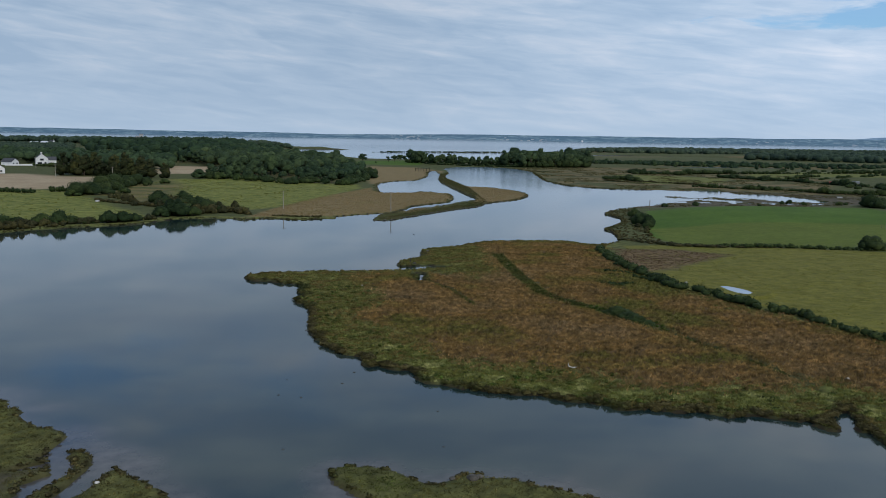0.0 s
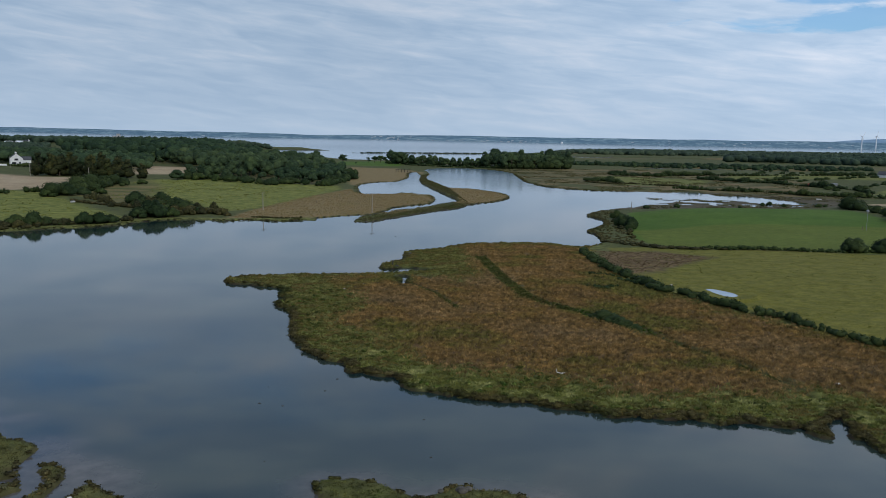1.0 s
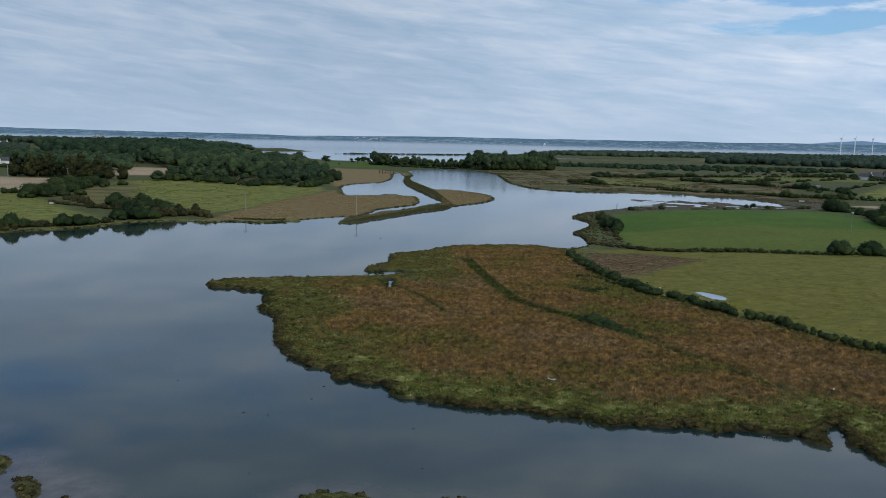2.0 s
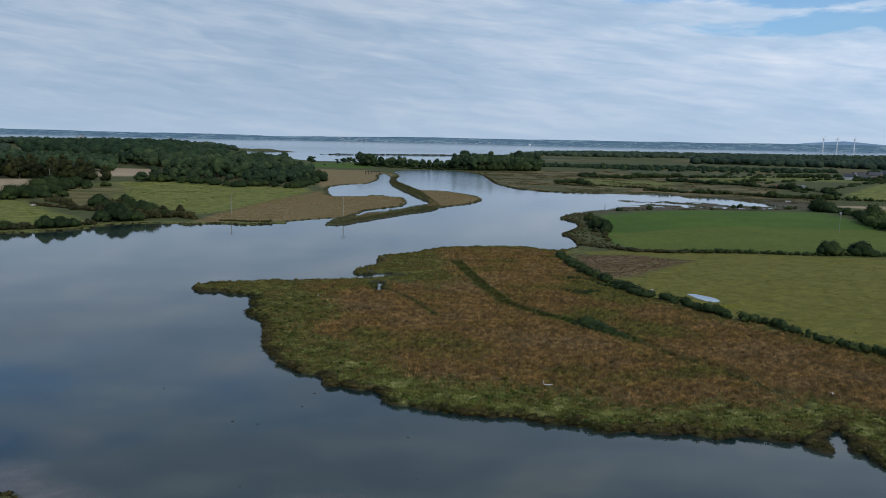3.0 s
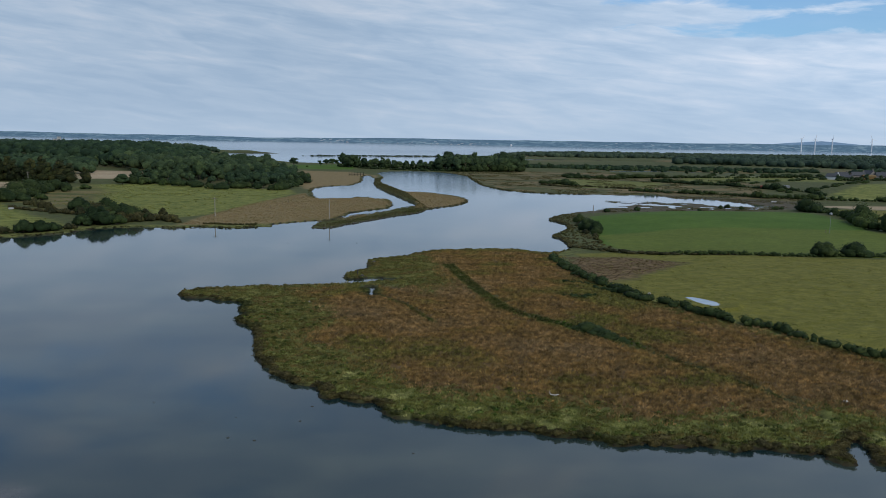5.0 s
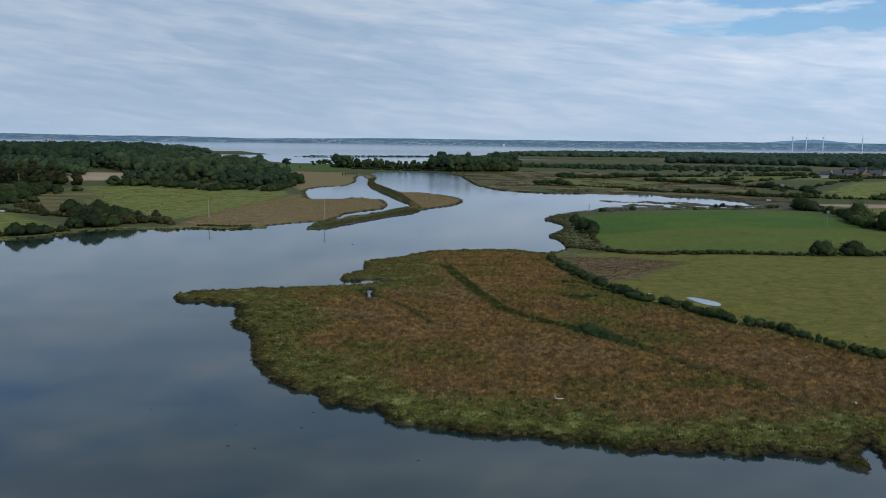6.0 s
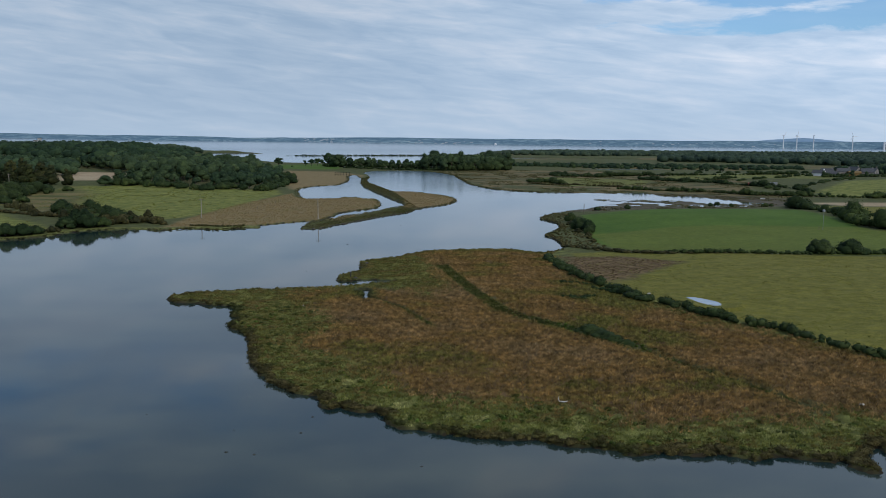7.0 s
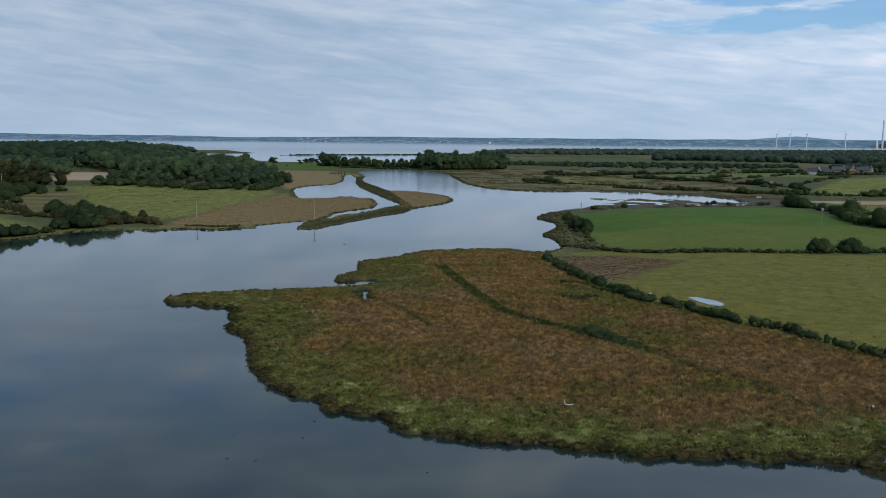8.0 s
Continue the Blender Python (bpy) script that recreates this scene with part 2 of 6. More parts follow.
def ground_material():
    """Land cover: twelve kinds of surface, mixed by the masks that the ground carries."""
    n = Nodes("land_cover")
    masks = []
    for key in ("cover_a", "cover_b", "cover_c"):
        at = n.nt.nodes.new("ShaderNodeAttribute")
        at.attribute_name = key
        s = n.nt.nodes.new("ShaderNodeSeparateColor")
        n.nt.links.new(at.outputs["Color"], s.inputs[0])
        masks += [s.outputs[0], s.outputs[1], s.outputs[2], at.outputs["Alpha"]]
    blot = n.noise(0.05, 5.0, 0.6)
    tuft = n.noise(0.55, 5.0, 0.65)
    grain = n.noise(3.2, 4.0, 0.7)
    scatter = n.noise(0.22, 6.0, 0.7)
    mottle = n.noise(0.40, 7.0, 0.75)
    streak = n.noise(0.05, 6.0, 0.68, stretch=(0.6, 1.0, 1.0))
    tones = [
        ((0.019, 0.015, 0.009), (0.042, 0.033, 0.020), tuft),   # mud
        ((0.105, 0.064, 0.027), (0.180, 0.115, 0.052), tuft),   # reedbed litter
        ((0.058, 0.062, 0.016), (0.205, 0.212, 0.060), tuft),   # salt-marsh grass
        ((0.060, 0.114, 0.013), (0.088, 0.146, 0.020), blot),   # improved pasture
        ((0.116, 0.113, 0.019), (0.202, 0.184, 0.040), mottle),   # grazed olive pasture
        ((0.195, 0.140, 0.062), (0.265, 0.198, 0.095), scatter),  # tan rush flats
        ((0.350, 0.258, 0.160), (0.440, 0.340, 0.220), blot),   # stubble
        ((0.050, 0.055, 0.020), (0.125, 0.112, 0.044), scatter),  # rough grass
        ((0.092, 0.057, 0.026), (0.188, 0.130, 0.064), tuft),   # trampled earth
        ((0.078, 0.104, 0.020), (0.256, 0.250, 0.062), scatter),  # tussocky pasture
        ((0.060, 0.070, 0.024), (0.185, 0.138, 0.064), streak),  # dry marsh meadow
        ((0.060, 0.052, 0.032), (0.135, 0.112, 0.074), scatter),  # mudflat
    ]
    col = n.ramp(scatter, (0.3, (0.06, 0.07, 0.025)), (0.7, (0.11, 0.115, 0.042)))
    for m, (a, b, tex) in zip(masks, tones):
        lo, hi = (0.42, 0.56) if tex is streak else (0.34, 0.66)
        col = n.mix(m, col, n.ramp(tex, (lo, a), (hi, b)))
    col = n.mix(0.55, col, n.ramp(grain, (0.3, (0.55, 0.57, 0.55)), (0.7, (1.18, 1.16, 1.12))), "MULTIPLY")
    col = n.mix(0.5, col, n.ramp(tuft, (0.3, (0.62, 0.64, 0.62)), (0.65, (1.15, 1.12, 1.1))), "MULTIPLY")
    n.bump(n.math("ADD", grain, n.math("MULTIPLY", tuft, 3.0)), 0.5, 0.12)
    return n.done(col, 0.92, 0.12)


M_GROUND = ground_material()
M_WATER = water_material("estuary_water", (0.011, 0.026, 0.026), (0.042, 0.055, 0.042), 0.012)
# bay: the pale base colour stands in for the low sky it mirrors
M_BAY = water_material("sky_pale_bay_water", (0.16, 0.20, 0.23), (0.20, 0.24, 0.27), 0.006, 0.10, 0.0)
# leaf green with a little distance haze put in as blue
M_LEAF = foliage("broad_leaves", (0.041, 0.070, 0.042), (0.061, 0.098, 0.055), (0.088, 0.132, 0.070))
M_PINE = foliage("pine_needles", (0.022, 0.031, 0.015), (0.040, 0.050, 0.022), (0.078, 0.078, 0.034))
# paler and bluer leaves: distance haze is mixed into the colour
M_HAZED_LEAF = foliage("hazed_far_leaves", (0.048, 0.076, 0.062), (0.070, 0.106, 0.082), (0.100, 0.140, 0.104))
M_BUSH = foliage("scrub_leaves", (0.030, 0.050, 0.022), (0.047, 0.074, 0.030), (0.076, 0.106, 0.045))
M_GORSE = foliage("grey_scrub", (0.040, 0.042, 0.020), (0.070, 0.068, 0.034), (0.115, 0.100, 0.052))
M_BARK = two_tone("bark", (0.055, 0.042, 0.030), (0.12, 0.095, 0.07), 3.0, 0.9, 0.2)
M_TIMBER = two_tone("weathered_timber", (0.14, 0.11, 0.08), (0.26, 0.22, 0.17), 2.0, 0.85, 0.2)
M_PALEPOLE = two_tone("bleached_pole", (0.28, 0.25, 0.20), (0.42, 0.38, 0.31), 2.0, 0.8, 0.2)
M_WHITE = two_tone("white_render", (0.70, 0.69, 0.66), (0.82, 0.81, 0.79), 0.8, 0.7, 0.3, 6.0)
M_SLATE = two_tone("slate_roof", (0.050, 0.052, 0.056), (0.10, 0.102, 0.106), 1.2, 0.8, 0.25, 7.0)
M_STONE = two_tone("grey_stone", (0.15, 0.138, 0.122), (0.27, 0.25, 0.225), 0.7, 0.85, 0.3, 5.0)
M_ASHLAR = two_tone("pale_ashlar", (0.33, 0.33, 0.33), (0.46, 0.46, 0.45), 0.5, 0.85, 0.3, 4.0)
M_RUST = two_tone("yellow_ochre_cladding", (0.15, 0.095, 0.03), (0.21, 0.135, 0.045), 0.5, 0.7, 0.3)
M_DARKGLASS = two_tone("window_glass", (0.015, 0.018, 0.022), (0.03, 0.035, 0.04), 1.0, 0.08, 0.6)
M_STEEL = two_tone("painted_steel", (0.66, 0.68, 0.70), (0.80, 0.81, 0.82), 0.3, 0.45, 0.4)
M_GREY = two_tone("grey_metal", (0.20, 0.21, 0.22), (0.32, 0.33, 0.34), 0.6, 0.5, 0.4)
M_DARK = two_tone("dark_iron", (0.03, 0.03, 0.032), (0.06, 0.058, 0.056), 1.0, 0.6, 0.4)
M_BONE = two_tone("bleached_driftwood", (0.50, 0.47, 0.42), (0.68, 0.65, 0.60), 3.0, 0.8, 0.2)
M_WEED = two_tone("dark_weed", (0.022, 0.020, 0.012), (0.05, 0.045, 0.028), 2.0, 0.6, 0.3)
# pond: bright mirrored sky is painted as a whitish base colour
M_SKYPALE_POND = water_material("sky_pale_pond_water", (0.30, 0.30, 0.29), (0.40, 0.39, 0.37), 0.02)
M_ROCK = two_tone("shore_stone", (0.045, 0.040, 0.032), (0.13, 0.115, 0.092), 1.4, 0.85, 0.3)


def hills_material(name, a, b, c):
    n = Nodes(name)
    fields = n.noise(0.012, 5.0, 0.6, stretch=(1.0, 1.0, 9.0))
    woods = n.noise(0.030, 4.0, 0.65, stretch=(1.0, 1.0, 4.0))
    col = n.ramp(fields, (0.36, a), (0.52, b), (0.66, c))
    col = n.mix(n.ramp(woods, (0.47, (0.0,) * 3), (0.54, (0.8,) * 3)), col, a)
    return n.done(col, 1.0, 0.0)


# the blue of both ranges is air haze painted into the base colours
M_HILLS = hills_material("hazed_hills", (0.100, 0.168, 0.222), (0.155, 0.238, 0.290), (0.25, 0.34, 0.37))
M_HILLS_FAR = hills_material("hazed_remote_hills", (0.17, 0.26, 0.36), (0.20, 0.295, 0.395), (0.24, 0.335, 0.43))


def reed_material(name, *tones, vary=1.0):
    n = Nodes(name)
    stalk = n.ramp(n.island, *zip((0.0, 0.4, 0.75, 1.0), tones))
    patch = n.ramp(n.noise(0.30, 5.0, 0.65), (0.30, (0.50, 0.56, 0.54)), (0.70, (1.38, 1.34, 1.20)))
    hue = n.ramp(n.noise(0.045, 4.0, 0.6), (0.39, (0.66, 0.94, 0.60)), (0.49, (1.02, 0.98, 0.82)), (0.64, (1.10, 1.12, 1.22)))
    clump = n.ramp(n.noise(1.15, 2.0, 0.55), (0.36, (0.46, 0.48, 0.46)), (0.50, (0.98, 0.98, 0.96)), (0.64, (1.65, 1.62, 1.55)))
    col = n.mix(vary, n.mix(vary, stalk, patch, "MULTIPLY"), hue, "MULTIPLY")
    col = n.mix(vary, col, clump, "MULTIPLY")
    n.sheer(col, 0.4)
    return n.done(col, 0.8, 0.15)


M_REED = reed_material("dry_reeds", (0.230, 0.140, 0.057), (0.268, 0.168, 0.073), (0.300, 0.196, 0.094), (0.35, 0.246, 0.130))


def sward_material(name, brown, olive, green, bright):
    """Mixed sward: patches of dead brown, olive and fresh green, clump by clump."""
    n = Nodes(name)
    col = n.ramp(n.noise(0.22, 6.0, 0.68), (0.40, brown), (0.47, olive), (0.54, green), (0.62, bright))
    blade = n.ramp(n.island, (0.0, (0.72, 0.72, 0.70)), (0.7, (1.08, 1.08, 1.05)), (1.0, (1.42, 1.40, 1.30)))
    clump = n.ramp(n.noise(0.95, 3.0, 0.65), (0.36, (0.58, 0.62, 0.58)), (0.62, (1.36, 1.32, 1.26)))
    col = n.mix(1.0, n.mix(1.0, col, blade, "MULTIPLY"), clump, "MULTIPLY")
    n.sheer(col, 0.4)
    return n.done(col, 0.8, 0.15)


M_GRASS = sward_material("marsh_grass", (0.175, 0.130, 0.048), (0.128, 0.122, 0.033), (0.162, 0.176, 0.046), (0.385, 0.372, 0.155))
M_SALTGRASS = sward_material("olive_salt_grass", (0.192, 0.138, 0.054), (0.142, 0.118, 0.037), (0.128, 0.130, 0.035), (0.255, 0.232, 0.088))
M_PASTURE = sward_material("pasture_grass", (0.170, 0.155, 0.048), (0.155, 0.155, 0.034), (0.168, 0.175, 0.038), (0.230, 0.225, 0.060))
M_EDGE = reed_material("brown_edge_sedge", (0.055, 0.046, 0.020), (0.090, 0.076, 0.034), (0.120, 0.103, 0.046), (0.155, 0.136, 0.066), vary=0.8)
M_TURF = reed_material("islet_turf", (0.060, 0.055, 0.020), (0.100, 0.094, 0.034), (0.140, 0.130, 0.050), (0.20, 0.18, 0.085))
M_TUSSOCK = reed_material("marsh_tussock", (0.045, 0.062, 0.016), (0.075, 0.096, 0.025), (0.120, 0.140, 0.042), (0.19, 0.195, 0.075))
M_BANKGRASS = reed_material("bank_sedge", (0.050, 0.045, 0.018), (0.085, 0.076, 0.032), (0.125, 0.112, 0.050), (0.18, 0.16, 0.08), vary=0.6)
M_CLOD = two_tone("trampled_clods", (0.085, 0.055, 0.028), (0.165, 0.115, 0.062), 0.9, 0.95, 0.1)
M_SEDGE = reed_material("ditch_sedge", (0.032, 0.044, 0.013), (0.056, 0.070, 0.020), (0.085, 0.100, 0.032), (0.13, 0.14, 0.05))
M_RUSH = reed_material("tan_rushes", (0.235, 0.165, 0.074), (0.270, 0.195, 0.092), (0.290, 0.212, 0.104), (0.32, 0.238, 0.122), vary=0.3)

# ---- the plan: shores in metres ----
LEFT_BANK = [(-143.8, 232.4), (-139.9, 237.3), (-138.2, 243.5), (-134.9, 247.1), (-130.6, 252.6), (-124.3, 258.6),
    (-117.1, 263.2), (-110.3, 269.7), (-107.5, 281.5), (-103.5, 288.3), (-96.4, 291.5), (-88, 290.9),
    (-79.6, 290.2), (-72.7, 295.5), (-68.3, 294.1), (-61.4, 291.1), (-56.3, 296.1), (-50.1, 296.1),
    (-49.7, 301.5), (-53.8, 305.2), (-50, 308.1), (-40.7, 319.1), (-32.5, 325.4)]
LAGOON_SHORE = [(-29.8, 332.3), (-27.2, 347.6), (-26, 356.5), (-22.8, 363.2), (-19.4, 370.1), (-14.7, 377.5), (-11.1, 384.9),
    (-9.6, 406.8), (-11.3, 434.8), (-14.8, 447.4), (-17.6, 442.3), (-24.4, 454.6), (-30.6, 453.2),
    (-31.4, 443.7), (-41.9, 441.4), (-49.9, 439.6), (-55.3, 472.4), (-60, 510.8), (-60.5, 536.3), (-53.6, 559.2),
    (-41, 570), (-38.2, 586.2), (-36.1, 629.2), (-40.3, 698.4), (-38.5, 734.2), (-35.1, 735.4)]
DAM_INNER = [(-28.1, 660.2), (-26.4, 589.5), (-21.4, 539.9), (-13.2, 493.3), (-7.4, 458.5), (-3.9, 436.4), (0.1, 416.6),
    (2.1, 398.1), (-0.5, 387), (-9.1, 365.8), (-16, 352.6), (-22.4, 340.2), (-28.1, 326.2), (-31.8, 318.2),
    (-35.8, 306), (-36.4, 299.4)]
DAM_OUTER = [(-34.3, 293.5), (-29.5, 296.4), (-24.3, 308), (-16.8, 325.7), (-8.4, 342.8), (1, 358.7), (6, 378.2),
    (11.4, 389.4), (19.9, 401.7), (26.5, 422.1), (29.2, 439.3), (27.1, 461.6), (19.9, 479.7), (10.4, 499),
    (1.9, 505.5), (-4, 506.9), (-9.2, 536.5), (-15.9, 576.9), (-21.1, 607.4), (-23.7, 642.2), (-22.1, 682.5),
    (-24.7, 726.8), (-30.9, 789.8)]
HEAD_SHORE = [(-24.1, 829.5), (4, 848.1), (26.5, 833.1), (39.1, 801), (48.6, 751.5), (49.2, 684.2), (48.8, 594.8),
    (54.2, 552.9), (61, 529), (73.2, 514.2), (88.3, 501.1), (106, 505.3), (121.2, 498.1), (131.8, 500.6),
    (144, 508.8), (146.4, 493.6), (149.1, 469.9), (160.8, 477.1), (167.6, 469.4), (170.7, 452.5), (175.4, 441.1),
    (176.6, 425.9)]
POOL_SHORE = [(168.9, 417), (164.4, 427.2), (152.7, 410.3), (152.2, 424.7), (150.3, 435.9), (141.9, 446.4), (133.7, 448.9),
    (119.8, 441.8), (108.4, 443.5), (101, 450.5), (105.4, 430.6), (118, 429.3), (97, 406.4), (82.8, 383.3),
    (74.9, 375.6), (66.7, 365)]
CAPE_SHORE = [(64.5, 358.8), (59.8, 352.4), (53.4, 333), (55.7, 326.2), (57.1, 315), (55.3, 304), (50.9, 289.5),
    (45.9, 279.7), (45, 276), (46.5, 267.9), (45.6, 256.9), (45.2, 246.8)]
MARSH_BACK = [(42, 239.6), (37.1, 233.8), (34, 234.6), (28.3, 241.7), (20, 241.9), (8.2, 238.9), (3.3, 235.5),
    (-4.5, 224.3), (-12, 218.6), (-12.4, 214), (-11.6, 208.7), (-11.6, 202.5), (-16.2, 195.2), (-16.4, 190.6),
    (-14.7, 188.6), (-8.9, 191.5), (-3.4, 188.7), (-8.5, 185.5), (-17.2, 181.1), (-25.9, 179.3), (-33.3, 178.4),
    (-40.4, 176), (-44.7, 173.2)]
MARSH_TIP = [(-47.2, 172.1), (-45.2, 165.9), (-40.4, 165.8), (-37.4, 163.4), (-33.6, 161.8), (-31.8, 157.6),
    (-32.4, 155.1), (-31.2, 151.6), (-29.5, 150.1), (-31.2, 146.6), (-29.3, 142.1), (-27, 139.8), (-26.1, 136),
    (-25.3, 132.9), (-24.6, 127.8), (-23.7, 122.7), (-22.4, 120.2), (-21.6, 117.3), (-20.2, 116.1),
    (-19.9, 113.4), (-18.6, 110.9), (-16.5, 108), (-13.2, 107.1), (-12.6, 105.4), (-12.5, 103.7)]
MARSH_FRONT = [(-11.1, 102.7), (-8.8, 102.4), (-6.1, 101), (-4.4, 97.6), (-2.5, 95.5), (-0.4, 95.5), (1.7, 93.8),
    (5.1, 92.5), (8.5, 92.1), (12, 90.9), (13.6, 90.2), (16.1, 89.7), (17.6, 88.4), (19.6, 87.2), (22.8, 87.7),
    (25.3, 87.3), (27.2, 87.4), (29.5, 86.8), (30.3, 85.4), (31.7, 85.7), (32.7, 87.1), (34.4, 86.5), (37, 85.4),
    (38.7, 84.9), (39.6, 83.4), (40, 82.2), (40.8, 82.6), (41.1, 83.5), (41.2, 85.1), (42.4, 87.3), (44.5, 89)]
INLET_EAST = [(45.3, 89.2), (44, 86.8), (43.4, 84.6), (43.3, 82.3), (44, 80.7), (44.2, 78.9), (46.6, 70.1)]
NEAR_SHORE = [(-57.6, 88.9), (-51.4, 85.2), (-49.3, 83.9), (-49.7, 82.9), (-46.6, 81.8), (-47, 80.6), (-44.6, 78.5),
    (-42.7, 76.9), (-40.3, 76.3), (-38.6, 74.9), (-38.3, 73.7), (-38.1, 71.4), (-38, 69.7), (-38.7, 69),
    (-37.4, 68.6), (-36.9, 68.1), (-38.4, 66.6), (-40, 65.7), (-42.7, 65)]
NEAR_FLAT = [(-42.3, 64.3), (-39.8, 65.4), (-38.1, 65.9), (-36, 66.9), (-35.6, 65.7), (-34.8, 65.3), (-35.9, 64.7),
    (-36.4, 63.8), (-36.4, 62.4), (-35.7, 60.8), (-36.8, 58.5), (-40, 58.3)]
HOOK_ISLET = [(-35.9, 70.4), (-35.2, 70.9), (-33.2, 69.6), (-32.7, 67.6), (-32.5, 65.1), (-32.6, 62.7), (-32.8, 60.7),
    (-33.2, 58.8), (-34.5, 58.7), (-34.7, 60.6), (-34.2, 62), (-33.9, 63.8), (-33.9, 65.6), (-34, 66.9),
    (-34.6, 67.9), (-35.6, 69)]
WEDGE_ISLET = [(-31, 60), (-30.6, 62.2), (-30.3, 65.2), (-30.1, 67.2), (-29.5, 67), (-28.3, 65.4), (-26.1, 64.3),
    (-24.7, 63.2), (-23, 61.4), (-21.4, 59.6), (-24.2, 56.4), (-31.1, 58.4)]
LONG_ISLET = [(-10.6, 67.5), (-10.4, 68.6), (-8.9, 69.1), (-6.8, 68.9), (-4.6, 68), (-3.5, 67.2), (-2.2, 66), (-0.9, 65.5),
    (0.3, 66), (0.8, 67.1), (2, 68.2), (3.3, 68), (3.6, 67.3), (5.1, 67.4), (6.6, 66.9), (8.5, 65.9),
    (10.4, 65.1), (12.2, 64.1), (13.9, 62.6), (5.3, 58.4), (-3.8, 60.3), (-6.9, 62.5), (-9.3, 64.9)]
FIELD_POND = [(51.6, 165.2), (53.4, 164.6), (55.6, 161.2), (56.2, 158.2), (54.6, 156.0), (53.2, 157.2), (52.2, 160.4)]
MARSH_CREEK = [(-11.4, 179.4), (-9.0, 178.8), (-8.5, 173.3), (-8.9, 166.5), (-10.3, 166.5), (-10.4, 173.2)]
SEA_COAST = [(-4900, 2700), (-2200, 2500), (-1300, 2350), (-800, 2150), (-520, 2080), (-400, 1990), (-352, 1850), (-372, 1730),
    (-330, 1400), (-228, 1190), (-150, 1120), (-60, 1090), (45, 1075), (115, 1240), (128, 1480), (150, 1660), (250, 1980),
    (430, 2250), (1000, 2150), (2200, 2500), (4900, 2700), (4900, 5200), (-4900, 5200)]
SANDBAR = [(-198, 1532), (-120, 1560), (-20, 1600), (70, 1638), (170, 1670), (170, 1700), (60, 1668), (-30, 1628), (-120, 1580)]
HEADLAND_FLAT = [(-480, 1990), (-340, 1870), (-290, 1800), (-262, 1760), (-300, 1750), (-390, 1760)]
LAKE = [(140, 1420), (260, 1440), (360, 1400), (430, 1340), (490, 1350), (410, 1440), (300, 1510), (150, 1510)]
LONG_POND = [(205, 915), (290, 900), (350, 880), (385, 886), (350, 915), (290, 938), (210, 942)]
ESTUARY = LEFT_BANK + LAGOON_SHORE + DAM_INNER + DAM_OUTER + HEAD_SHORE + POOL_SHORE + CAPE_SHORE + MARSH_BACK + MARSH_TIP + MARSH_FRONT + INLET_EAST + [
    (52, 40), (60, -20), (20, -60), (-60, -70), (-140, -20), (-190, 80), (-185, 190)]
ISLETS = [NEAR_SHORE + [(-70, 70), (-75, 88)], NEAR_FLAT + [(-60, 58), (-60, 65)], HOOK_ISLET, WEDGE_ISLET, LONG_ISLET, SANDBAR, HEADLAND_FLAT]

# land cover
REED = [(-26.7, 168.9), (-19.9, 162.8), (-13.5, 146.7), (-16.5, 130.8), (-9.8, 120.2), (-4.0, 108.9), (3.1, 103.7), (12.8, 103.2),
    (17.8, 102.2), (23.9, 96.5), (30.3, 94.7), (35.9, 95.1), (40.7, 95.5), (46.0, 100.2), (49.1, 96.2), (51.3, 94.2), (62, 82), (85, 80),
    (68.5, 109.4), (62.3, 117.5), (54.2, 132.5), (47.5, 147.5), (38.1, 167.2), (34.1, 193.5), (35.8, 224.2), (27.6, 235.4),
    (8.1, 232.7), (3.3, 224.6), (8.4, 186.1), (3.2, 166.7), (-8.3, 181.7), (-18.0, 177.4)]
DITCH = [(7.6, 209.4), (11.8, 174.8), (15.2, 155.4), (19.7, 146.4), (25.5, 138.1), (30.7, 129.9), (35.1, 119.0), (38.3, 112.7), (43.0, 101.8), (44.9, 95.9)]
DITCH_SHORT = [(-9.4, 170.9), (-2.4, 158.3), (2.1, 143.1)]
BARE_EARTH = [(39.7, 224.7), (54.3, 225.0), (67.3, 211.8), (55.4, 199.0), (43.6, 187.8), (40.6, 185.8), (37.6, 198.5)]
COW_PASTURE = [(40.6, 185.8), (39.5, 180.2), (44.4, 169.2), (49.5, 154.5), (56.0, 137.6), (63.5, 120.0), (85, 80), (300, 60), (300, 200),
    (107.9, 214.1), (85.9, 219.8), (69.8, 225.8), (53.8, 235), (44, 232)]
GREEN_FIELD = [(58.4, 243.4), (56.3, 258.0), (61.6, 289.2), (72.8, 346), (97, 356), (125, 372), (155.4, 374), (171.1, 362), (167.6, 339.0),
    (160.8, 305.6), (152, 274.7), (200, 250), (300, 240), (300, 205), (107.9, 217), (85.9, 222), (69.8, 228.5)]
NEAR_STRIP = [(58.4, 243.4), (60, 278), (105, 285), (153, 283), (152, 274.7), (300, 240), (300, 205), (107.9, 217), (85.9, 222), (69.8, 228.5)]
MUDFLAT = [(60, 360), (100, 374), (150, 385), (185, 402), (215, 440), (190, 470), (150, 500), (120, 505), (95, 500), (110, 470), (90, 440)]
POOL_BELT = [(88, 425), (110, 442), (140, 462), (165, 440), (185, 424), (186, 408), (160, 398), (140, 396), (112, 402), (92, 398)]
MARSH_MEADOW = [(112.8, 693.9), (138.3, 708.4), (176.7, 671.9), (193.3, 636.6), (173.2, 585.3), (128.7, 565.9), (106.0, 577.9), (104.6, 625.7)]
SHORE_MEADOW = [(72.9, 583.8), (91.5, 550.7), (125.0, 534.8), (117.7, 504.8), (82.4, 518.8), (68.2, 548.4)]
